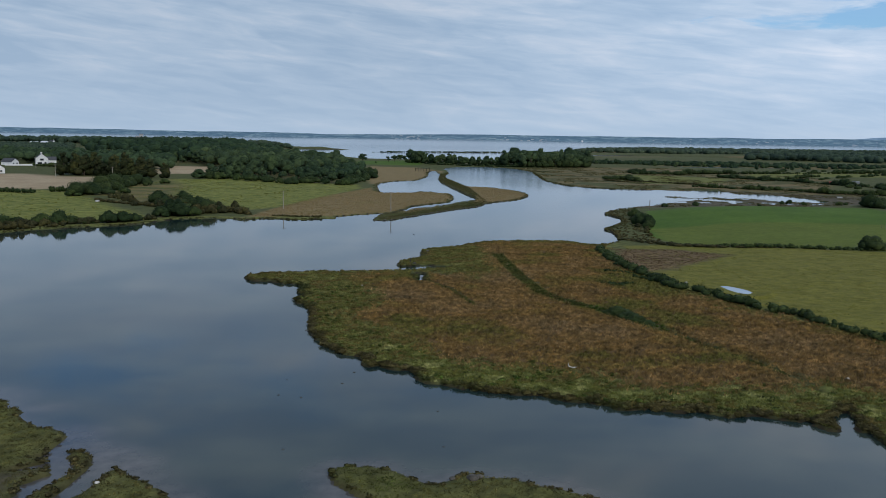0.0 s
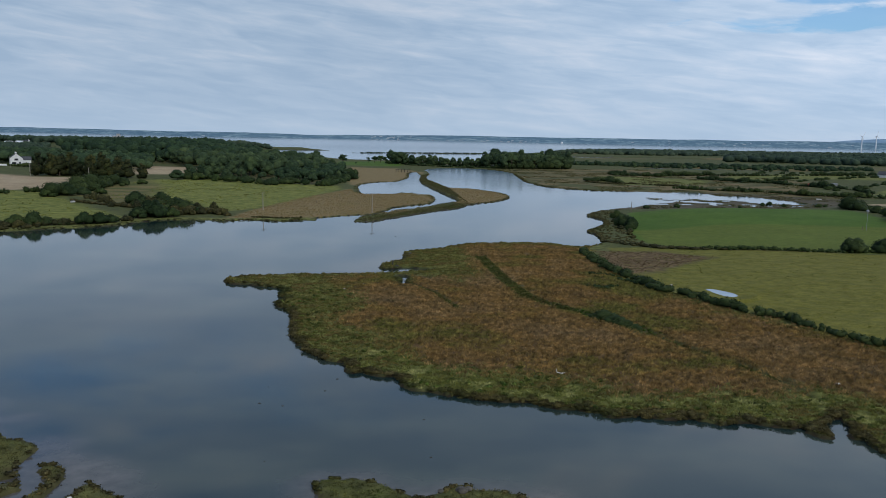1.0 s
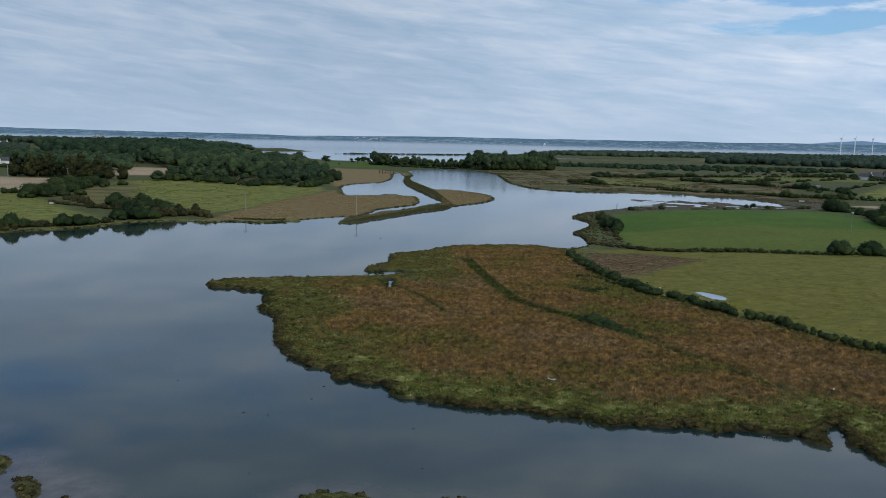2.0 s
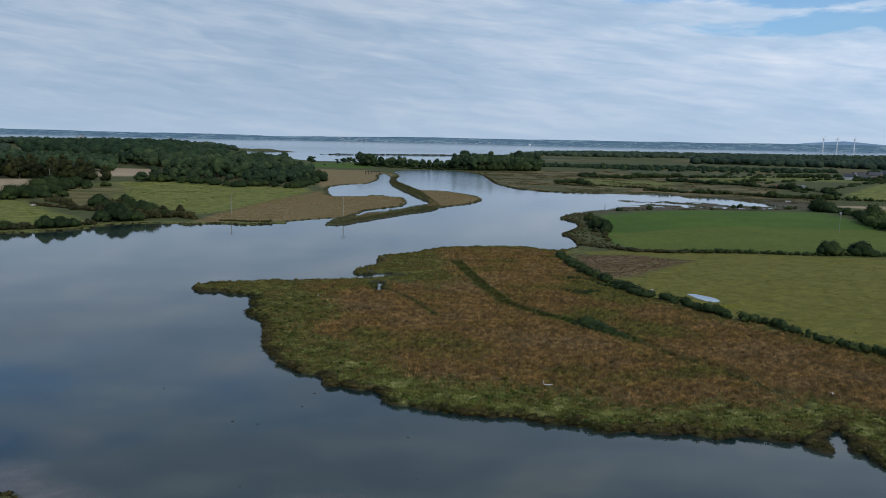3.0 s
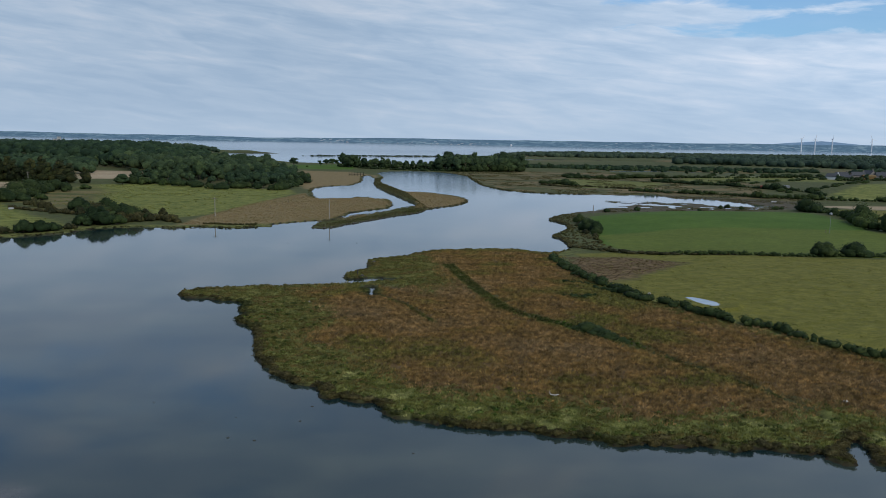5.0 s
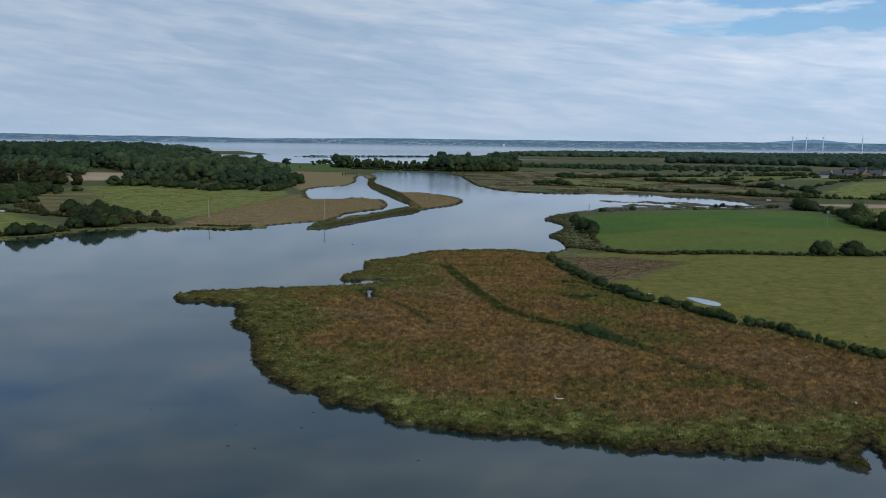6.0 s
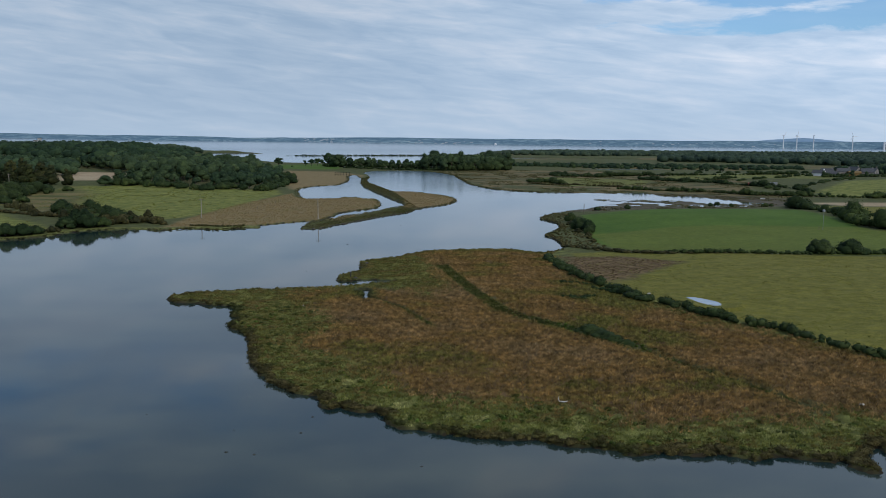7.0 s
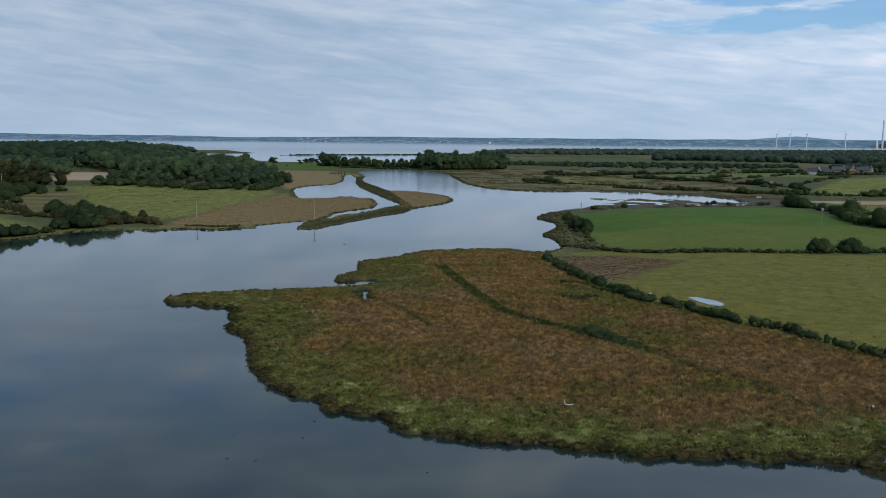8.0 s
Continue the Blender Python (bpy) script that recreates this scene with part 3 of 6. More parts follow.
LONG_MEADOW = [(231.3, 712.9), (284.4, 726.8), (312.5, 689.5), (340.7, 649.0), (309.3, 590.9), (279.1, 618.0), (247.1, 634.3), (219.7, 625.6), (209.6, 658.0)]
EAST_GREEN = [(238, 476), (243, 447), (275, 440), (520, 520), (480, 640), (349, 590), (304, 562)]
EAST_STUBBLE = [(205, 420), (212, 405), (250, 392), (400, 410), (400, 440), (245, 418)]
EAST_OLIVE = [(190, 395), (180, 350), (175, 300), (300, 270), (420, 330), (420, 400), (250, 388), (212, 400)]
SOUTHWEST_FIELD = [(-156.2, 267), (-133.2, 268), (-109.5, 284), (-147.0, 330.8), (-198.1, 401.4), (-223.4, 411.1), (-239.1, 407.9), (-420, 380), (-400, 270)]
STUBBLE = [(-245.4, 418.7), (-219.4, 412.0), (-211.3, 434.5), (-225.7, 482.0), (-234.7, 510), (-262, 512), (-292.5, 528), (-420, 500), (-420, 400)]
STUBBLE_BEHIND = [(-213.3, 546.3), (-187.1, 560), (-196, 640), (-245.0, 633.2)]
WEST_PASTURE = [(-175.2, 388.4), (-146.1, 351.5), (-148.7, 377.1), (-126.5, 375), (-92, 322), (-80, 340), (-64.6, 473.4), (-71.0, 505),
    (-152.8, 530), (-188.3, 504.8), (-188.1, 423.9)]
WEST_BROWN = [(-190, 424), (-175, 386), (-146, 352), (-138, 372), (-150, 410), (-163, 470), (-188, 505)]
RUSH_FLATS = [(-81.7, 297.9), (-48, 306), (-25, 325), (0, 389.7), (-5, 445), (-55, 450), (-60.1, 480), (-75.4, 394.4), (-80.0, 343.8)]
RUSH_NORTH = [(-64.1, 515), (-30, 560), (-28, 722.5), (-56.6, 800), (-101.5, 800), (-86.5, 629.3)]
DAM_SPIT = [(0, 385), (12, 375), (40, 420), (40, 470), (5, 515), (-6, 520), (2, 440)]
GREEN_STRIP = [(-125, 835), (-58, 850), (-58, 1000), (-140, 1000)]
EAST_MARSH = [(40, 820), (55, 560), (75, 495), (140, 480), (170, 445), (230, 455), (210, 500), (250, 600), (200, 860), (110, 850)]
ISLET_GRASS = [(-80, 50), (20, 50), (20, 72), (-30, 92), (-80, 95)]
WEST_WOOD = [(-173.2, 536), (-151.4, 537), (-126.9, 528), (-109.3, 520), (-100.0, 526), (-88, 516), (-80, 539.1), (-78, 592.8),
    (-90, 683.7), (-106, 760), (-170, 830), (-280, 760), (-250, 680), (-190, 650), (-180, 560)]


# ---- terrain ----
def smooth(a, b, v):
    t = np.clip((v - a) / (b - a), 0, 1)
    return t * t * (3 - 2 * t)


def lattice(ix, iy, seed):
    h = (ix.astype(np.int64) * 374761393 + iy.astype(np.int64) * 668265263 + seed * 974634541) & 0xFFFFFFFF
    h = ((h ^ (h >> 13)) * 1274126177) & 0xFFFFFFFF
    return ((h ^ (h >> 16)) & 0xFFFF) / 65535.0


def value_noise(x, y, size, seed=0, octaves=3):
    """Smooth noise of mean 0, about -1 to 1."""
    total, amp, out = 0.0, 1.0, np.zeros(np.shape(x))
    for k in range(octaves):
        u, v = np.asarray(x) / size, np.asarray(y) / size
        iu, iv = np.floor(u), np.floor(v)
        fu, fv = u - iu, v - iv
        fu, fv = fu * fu * (3 - 2 * fu), fv * fv * (3 - 2 * fv)
        a, b = lattice(iu, iv, seed + k), lattice(iu + 1, iv, seed + k)
        c, d = lattice(iu, iv + 1, seed + k), lattice(iu + 1, iv + 1, seed + k)
        out = out + amp * ((a * (1 - fu) + b * fu) * (1 - fv) + (c * (1 - fu) + d * fu) * fv - 0.5) * 2
        total, amp, size = total + amp, amp * 0.5, size * 0.5
    return out / total


def rounded(poly):
    """The polygon with its corners cut once."""
    p = np.array(poly, float)
    q = np.roll(p, -1, axis=0)
    return np.stack([0.8 * p + 0.2 * q, 0.2 * p + 0.8 * q], axis=1).reshape(-1, 2)


def signed_distance(x, y, poly, reach=80.0, closed=True):
    """Distance to the polygon's edge, positive inside; beyond reach it is -reach. An open line gives minus the distance."""
    p = np.array(poly, float)
    out = np.full(x.shape, -reach)
    near = (x > p[:, 0].min() - reach) & (x < p[:, 0].max() + reach) & (y > p[:, 1].min() - reach) & (y < p[:, 1].max() + reach)
    X, Y = x[near], y[near]
    best, inside = np.full(X.shape, reach ** 2), np.zeros(X.shape, bool)
    q = np.roll(p, -1, axis=0)
    pairs = list(zip(p, q)) if closed else list(zip(p[:-1], p[1:]))
    for (ax, ay), (bx, by) in pairs:
        dx, dy = bx - ax, by - ay
        t = np.clip(((X - ax) * dx + (Y - ay) * dy) / (dx * dx + dy * dy + 1e-9), 0, 1)
        best = np.minimum(best, (X - ax - t * dx) ** 2 + (Y - ay - t * dy) ** 2)
        if closed and abs(dy) > 1e-9:
            inside ^= ((ay > Y) != (by > Y)) & (X < ax + (Y - ay) * dx / dy)
    d = np.sqrt(best)
    out[near] = np.where(inside, d, -d)
    return out


def upland(x, y):
    """The height of the land away from the water's edge."""
    z = 0.45 + 8.5 * smooth(300, 920, y) * smooth(-70, -230, x)
    z = z + 1.6 * smooth(42, 95, x) * smooth(90, 130, y) * (1 - smooth(350, 390, y))
    z = z + 1.4 * np.exp(-((x - 112) / 48) ** 2 - ((y - 318) / 38) ** 2)
    z = z + 5 * smooth(150, 330, x) * smooth(370, 540, y) * (1 - 0.75 * smooth(660, 850, y)) + 1.2 * smooth(800, 900, y)
    z = z - 4.6 * smooth(800, 940, y) * smooth(-330, -190, x) * smooth(-70, -150, x)
    return z - 7.0 * smooth(1500, 2000, y) * smooth(-70, -230, x) * smooth(-700, -400, x)


WATERS = [rounded(ESTUARY), np.array(SEA_COAST, float), rounded(LAKE), rounded(LONG_POND), rounded(MARSH_CREEK)]
POND = rounded(rounded(FIELD_POND))
POND_LEVEL = 1.0
ISLANDS = [rounded(p) for p in ISLETS]


def shore_distance(x, y):
    """Metres from the water's edge, positive on land."""
    d = np.full(x.shape, 80.0)
    for w in WATERS:
        d = np.minimum(d, -signed_distance(x, y, w))
    # shallow pools and runnels of the mudflats, drawn out along the channel
    u, v = 0.9 * x - 0.43 * y, 0.43 * x + 0.9 * y
    pools = value_noise(u, v * 2.8, 17.0, 81, 4)
    belt = smooth(-6, 3, signed_distance(x, y, POOL_BELT, 30.0))
    d = np.where(belt > 0.02, np.minimum(d, (0.10 + 0.55 * (1 - belt) - pools) * 7.0 + 12 * (1 - belt)), d)
    rag = np.minimum(np.abs(value_noise(x, y, 4.6, 5, 2)) * 3.6, 1.1) - 0.78 + value_noise(x, y, 14.0, 9, 2) * 0.5 + value_noise(x, y, 1.6, 15, 2) * 0.25
    d = d + rag * (1 - smooth(6, 14, np.abs(d)))
    nibble = value_noise(x, y, 1.4, 17, 2) * 0.3
    for i in ISLANDS:
        s = signed_distance(x, y, i)
        d = np.maximum(d, s + nibble * (1 - smooth(3, 6, np.abs(s))))
    return d


def height(x, y, d=None):
    x, y = np.asarray(x, float), np.asarray(y, float)
    d = shore_distance(x, y) if d is None else d
    land = np.minimum(0.03 + 1.8 * np.maximum(d, 0), 0.30) * (1 - 0.6 * smooth(-3, 3, signed_distance(x, y, MUDFLAT, 20.0))) + (upland(x, y) - 0.30) * smooth(1.0, 45, d)
    bed = -0.10 - np.minimum(0.30 * np.maximum(-d, 0), 1.4)
    z = np.where(d > 0, land, bed)
    z = z + value_noise(x, y, 5.0, 21, 3) * 0.10 * smooth(0.5, 4, d)
    z = z + np.abs(value_noise(x, y, 1.7, 25, 2)) * 0.34 * smooth(0.2, 0.9, d) * (1 - smooth(150, 230, y))
    # the raised bank of the dam
    dam = -signed_distance(x, y, DAM_INNER[:-1], 30.0, False)
    z = z + np.where(d > 0, 0.9 * (1 - smooth(1.0, 4.0, dam)) * smooth(0.2, 2.0, d), 0)
    for line, width in ((DITCH, 1.6), (DITCH_SHORT, 1.1)):
        z = z - 0.3 * (1 - smooth(0, width, -signed_distance(x, y, line, 20.0, False))) * smooth(0.5, 2, d)
    pond = signed_distance(x, y, POND, 20.0)
    return np.where(pond > -4, POND_LEVEL + np.where(pond > 0, -0.15 - 0.1 * pond, 0.02 - 0.07 * pond) * 1.0, z)


def ground_at(x, y):
    return float(height(np.array([x]), np.array([y]))[0])


def steps(lo, hi, start, end, step, growth, back=None):
    """Coordinates that are dense from start to end and widen outside."""
    mid = list(np.arange(start, end, step))
    right, v, s = [], end, step
    while v < hi:
        right.append(v)
        s = step + growth * (v - end)
        v += s
    left, v = [], start - step
    while v > lo:
        left.append(v)
        v -= step + (back or growth) * (start - v)
    return np.array([lo] + left[::-1] + mid + right + [hi])


def sheet_mesh(name, xs, ys, Z):
    """A mesh over the coordinates xs by ys."""
    nx, ny = len(xs), len(ys)
    X, Y = np.meshgrid(xs, ys)
    co = np.stack([X, Y, Z], axis=-1).reshape(-1, 3)
    i = np.arange(nx * ny).reshape(ny, nx)
    quads = np.stack([i[:-1, :-1], i[:-1, 1:], i[1:, 1:], i[1:, :-1]], axis=-1).reshape(-1, 4)
    return raw_mesh(name, co, quads)


def raw_mesh(name, co, faces, normals=None):
    """A mesh from arrays of corners and equal-sided faces."""
    me = bpy.data.meshes.new(name)
    n, k = faces.shape
    me.vertices.add(len(co))
    me.vertices.foreach_set("co", np.ascontiguousarray(co, np.float32).ravel())
    me.loops.add(n * k)
    me.loops.foreach_set("vertex_index", np.ascontiguousarray(faces, np.int32).ravel())
    me.polygons.add(n)
    me.polygons.foreach_set("loop_start", np.arange(0, n * k, k, dtype=np.int32))
    me.update(calc_edges=True)
    me.validate()
    if normals is not None:
        me.shade_smooth()
        at = me.attributes.new("custom_normal", "FLOAT_VECTOR", "POINT")
        at.data.foreach_set("vector", np.ascontiguousarray(normals, np.float32).ravel())
    return me


def build_ground():
    xs = steps(-4900, 4900, -50, 58, 0.52, 0.030)
    ys = steps(-900, 4950, 58, 165, 0.52, 0.0160, 0.08)
    X, Y = np.meshgrid(xs, ys)
    D = shore_distance(X, Y)
    Z = height(X, Y, D)
    me = sheet_mesh("ground", xs, ys, Z)
    wob = value_noise(X, Y, 11.0, 31, 3) * 2.2 + value_noise(X, Y, 2.6, 35, 2) * 0.9

    def zone(poly, soft=1.5, ragged=1.0):
        return smooth(-soft, soft, signed_distance(X, Y, poly, 60.0) + wob * ragged)

    def along(line, width):
        return 1 - smooth(width * 0.5, width * 1.6, -signed_distance(X, Y, line, 40.0, False) + wob * 0.35)

    reed = zone(REED, 2.0, 1.6)
    ditch = np.maximum(along(DITCH, 1.6), along(DITCH_SHORT, 1.0) * 0.8)
    marsh = smooth(-8, 2, signed_distance(X, Y, MARSH_BACK + MARSH_TIP + MARSH_FRONT + INLET_EAST + [(85, 80), (63.5, 120), (40, 180), (35, 220)], 60.0))
    marsh = np.maximum(marsh, zone(ISLET_GRASS, 2.0, 0))
    west_bank = (1 - smooth(4, 8, D + wob)) * (X < -40) * (Y < 320)
    olive = zone(COW_PASTURE, 1.2, 0.3)
    mix_far = smooth(-0.1, 0.25, value_noise(X, Y, 160.0, 41, 2))
    cover = [
        np.maximum(1 - smooth(0.15, 0.50, D), 0.85 * smooth(-3.2, -0.8, signed_distance(X, Y, POND, 60.0) + wob * 0.4)),
        reed * (1 - ditch) * smooth(1.0, 3.0, D),
        np.maximum(np.clip(marsh * (1 - reed), 0, 1), west_bank) * smooth(0.4, 1.2, D),
        np.maximum.reduce([zone(GREEN_FIELD, 1.0, 0.25), zone(GREEN_STRIP, 3, 0.3)]),
        np.maximum.reduce([olive, zone(EAST_OLIVE, 2, 0.4), 0.42 * zone(NEAR_STRIP, 1.5, 0.3)]) * (1 - zone(BARE_EARTH, 2.0, 1.4)),
        np.maximum.reduce([zone(RUSH_FLATS, 2, 0.8), zone(RUSH_NORTH, 2.5, 0.8), zone(DAM_SPIT, 1.5, 0.3)]) * smooth(0.4, 1.6, D),
        np.maximum.reduce([zone(STUBBLE, 1.5, 0.2), zone(STUBBLE_BEHIND, 2, 0.5), zone(EAST_STUBBLE, 2, 0.2)]),
        np.maximum.reduce([zone(WEST_WOOD, 5, 1.0), 0.75 * ditch * reed, 0.55 * zone(ISLET_GRASS, 2.0, 0)]),
        zone(BARE_EARTH, 2.0, 1.4),
        np.maximum.reduce([zone(SOUTHWEST_FIELD, 1.5, 0.5), zone(WEST_PASTURE, 3, 1.2), zone(EAST_GREEN, 2, 0.3), 0.75 * zone(MARSH_MEADOW, 4, 1.5), 0.7 * zone(LONG_MEADOW, 4, 1.0)]),
        np.maximum.reduce([zone(EAST_MARSH, 5, 1.5) * (1 - 0.9 * np.maximum.reduce([zone(MARSH_MEADOW, 4, 1.5), zone(SHORE_MEADOW, 3, 1.0), zone(LONG_MEADOW, 4, 1.0)])), 0.8 * zone(WEST_BROWN, 6, 2.5), smooth(140, 260, X) * smooth(470, 560, Y) * mix_far * 0.8]) * smooth(0.4, 2, D),
        np.maximum(zone(MUDFLAT, 5, 1.5), 0.9 * zone(NEAR_FLAT + [(-60, 58), (-60, 65)], 0.8, 0.15)) * smooth(0.2, 1.5, D),
    ]
    for k, key in enumerate(("cover_a", "cover_b", "cover_c")):
        at = me.attributes.new(key, "FLOAT_COLOR", "POINT")
        at.data.foreach_set("color", np.stack(cover[4 * k:4 * k + 4], axis=-1).astype(np.float32).ravel())
    me.materials.append(M_GROUND)
    me.shade_smooth()
    return tagged(new("ground", me), "salt marsh, pasture and rush flats round the estuary", "ground", kind="structure")


def far_rise(x, y):
    """The far bay lies a little higher than the near one, towards the western hills."""
    top = np.interp(x, [-3500, -2800, -2150, -1720, -1290, -850, -110, 480, 1080, 1530, 1990, 2450, 3200], [28, 27, 25, 21.5, 18, 16.5, 16, 12, 8, 7.5, 6.3, 3.5, 2])
    return top * smooth(2500, 4450, y)


ground = build_ground()
_xs = steps(-4900, 4900, -62, 26, 1.1, 0.16)
_ys = np.concatenate([np.linspace(-900, 48, 8), np.arange(50, 104, 1.1), np.linspace(110, 1000, 12), np.linspace(1150, 2400, 8), np.linspace(2500, 4600, 24)])
_X, _Y = np.meshgrid(_xs, _ys)
_me = sheet_mesh("water", _xs, _ys, far_rise(_X, _Y))
_shoal = np.zeros(_X.shape)
for _islet in ISLANDS[:5]:
    _d = -signed_distance(_X, _Y, _islet, 40.0) + value_noise(_X, _Y, 7.0, 111, 3) * 3.5
    _shoal = np.maximum(_shoal, 1 - smooth(0.0, 5.0, _d))
_at = _me.attributes.new("shoal", "FLOAT", "POINT")
_at.data.foreach_set("value", _shoal.astype(np.float32).ravel())
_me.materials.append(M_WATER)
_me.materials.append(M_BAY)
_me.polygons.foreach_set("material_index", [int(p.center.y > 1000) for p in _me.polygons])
_me.shade_smooth()
water = tagged(new("water", _me), "calm grey-blue estuary and bay water", "water", kind="structure")

_me = bpy.data.meshes.new("pond_water")
_p = np.array(POND)
_me.from_pydata([(x, y, POND_LEVEL) for x, y in _p + (_p - _p.mean(0)) * 0.06], [], [list(range(len(_p)))])
_me.materials.append(M_SKYPALE_POND)
tagged(new("pond_water", _me), "small shallow pond in the grazed pasture", "pond", kind="structure")


# ---- distant hills ----
def hill_range(name, y0, y1, xs, tops, base, rough, mat, label):
    """A range of hills: its crest along y1, its foot at y0."""
    x = np.linspace(-4900, 4900, 500)
    crest = np.interp(x, xs, tops) + value_noise(x, x * 0, 260.0, rough, 4) * 4.5
    foot = far_rise(x, np.full(x.shape, y0)) - 2 + base
    rows = []
    for k, f in enumerate((0.0, 0.12, 0.4, 0.75, 1.0)):
        lump = value_noise(x, x * 0 + k * 300, 120.0, rough + 7, 2) * 1.6 * (0 < f < 1)
        rows.append(np.stack([x, np.full(x.shape, y0 + (y1 - y0) * f), foot + (crest - foot) * f ** 0.9 + lump], axis=-1))
    co = np.array(rows).reshape(-1, 3)
    i = np.arange(5 * 500).reshape(5, 500)
    me = raw_mesh(name, co, np.stack([i[:-1, :-1], i[:-1, 1:], i[1:, 1:], i[1:, :-1]], axis=-1).reshape(-1, 4))
    me.materials.append(mat)
    me.shade_smooth()
    return tagged(new(name, me), label, "hills", kind="structure")


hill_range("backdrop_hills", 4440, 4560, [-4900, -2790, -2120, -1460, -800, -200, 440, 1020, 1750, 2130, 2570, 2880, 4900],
           [62, 57, 48, 43, 37, 42, 40, 39, 40, 40, 42, 42, 44], 0, 61, M_HILLS, "low hills across the bay in painted blue-green haze")
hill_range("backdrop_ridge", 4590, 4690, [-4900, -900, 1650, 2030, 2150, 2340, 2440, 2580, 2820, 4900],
           [36, 28, 32, 38, 49, 64, 58, 46, 42, 36], 0, 77, M_HILLS_FAR, "hill far behind the bay, pale blue with painted haze")


# ---- builders ----
def part(name, bm, material, parent=None, label=""):
    """Links a bmesh as one mesh object, under a thing or a part."""
    me = bpy.data.meshes.new(name)
    bm.to_mesh(me)
    bm.free()
    return mesh_part(name, me, material, parent, label)


def mesh_part(name, me, material, parent=None, label=""):
    if material:
        me.materials.append(material)
    ob = new(name, me)
    ob.parent = parent
    return tagged(ob, label)


def box(bm, x0, x1, y0, y1, z0, z1):
    v = [bm.verts.new((x, y, z)) for z in (z0, z1) for x, y in ((x0, y0), (x1, y0), (x1, y1), (x0, y1))]
    for f in ((3, 2, 1, 0), (4, 5, 6, 7), (0, 1, 5, 4), (1, 2, 6, 5), (2, 3, 7, 6), (3, 0, 4, 7)):
        bm.faces.new([v[i] for i in f])


def box_mesh(x0, x1, y0, y1, z0, z1, bevel=0.0):
    bm = bmesh.new()
    box(bm, x0, x1, y0, y1, z0, z1)
    if bevel:
        bmesh.ops.bevel(bm, geom=bm.edges[:], offset=bevel, segments=1, affect="EDGES")
    return bm


def tube(bm, points, radii, sides=8):
    """A tapering round bar along the points."""
    rings = []
    for k, p in enumerate(points):
        a = Vector(points[min(k + 1, len(points) - 1)]) - Vector(points[max(k - 1, 0)])
        q = a.to_track_quat("Z", "Y")
        rings.append([bm.verts.new(Vector(p) + q @ Vector((math.cos(t) * radii[k], math.sin(t) * radii[k], 0)))
                      for t in (2 * math.pi * i / sides for i in range(sides))])
    for r, s in zip(rings, rings[1:]):
        for i in range(sides):
            bm.faces.new((r[i], r[(i + 1) % sides], s[(i + 1) % sides], s[i]))
    bm.faces.new(rings[0][::-1]), bm.faces.new(rings[-1])


def icosphere(level=1):
    bm = bmesh.new()
    bmesh.ops.create_icosphere(bm, subdivisions=level, radius=1.0)
    co = np.array([v.co[:] for v in bm.verts])
    faces = np.array([[v.index for v in f.verts] for f in bm.faces])
    bm.free()
    return co, faces


ICO_CO, ICO_FACES = icosphere(2)
BALL_CO, BALL_FACES = icosphere(1)


def leafy(rng, lobes, leaf, per_area, hull=0.84, coarse=False, hearts=None):
    """Corners and triangles of foliage: a dark inner hull for every lobe (centre, radii) and many small leaf clumps round it."""
    cos, faces, shade, at = [], [], [], 0
    for k, (c, r) in enumerate(lobes):
        c, r = np.array(c, float), np.array(r, float)
        ball, shell = (BALL_CO, BALL_FACES) if coarse else (ICO_CO, ICO_FACES)
        co = ball * r * hull * (1 + rng.uniform(-0.20, 0.20, (len(ball), 1))) + c
        cos.append(co), faces.append(shell + at), shade.append(ball)
        at += len(co)
        area = 4 * math.pi * float(np.mean(r)) ** 2
        n = max(8, int(area * per_area))
        d = rng.normal(size=(n, 3))
        d /= np.linalg.norm(d, axis=1, keepdims=True)
        d[:, 2] = np.where(d[:, 2] < -0.35, -d[:, 2], d[:, 2])
        out = np.where(rng.uniform(0, 1, (n, 1)) < 0.12, rng.uniform(1.08, 1.26, (n, 1)), rng.uniform(0.78, 1.10, (n, 1)))
        p = c + d * r * out
        q = d + 0.42 * rng.normal(size=(n, 3))
        q /= np.linalg.norm(q, axis=1, keepdims=True)
        t = np.cross(q, rng.normal(size=(n, 3)))
        t /= np.linalg.norm(t, axis=1, keepdims=True) + 1e-9
        b = np.cross(q, t)
        s = leaf * rng.uniform(0.45, 1.25, (n, 1))
        quad = np.stack([p - t * s, p - b * s * 0.75, p + t * s + d * s * 0.3, p + b * s * 0.75], axis=1).reshape(-1, 3)
        i = np.arange(n)[:, None] * 4 + at
        cos.append(quad), shade.append(np.repeat(d + 0.15 * q, 4, axis=0))
        if hearts is not None:
            away = np.concatenate([co, quad]) - np.array(hearts[k], float)
            away /= np.linalg.norm(away, axis=1, keepdims=True) + 1e-9
            shade[-2:] = [np.concatenate(shade[-2:]) + 0.8 * away]
        faces.append(np.concatenate([i + [0, 1, 2], i + [0, 2, 3]]))
        at += 4 * n
    shade = np.concatenate(shade)
    return np.concatenate(cos), np.concatenate(faces), shade / np.linalg.norm(shade, axis=1, keepdims=True)


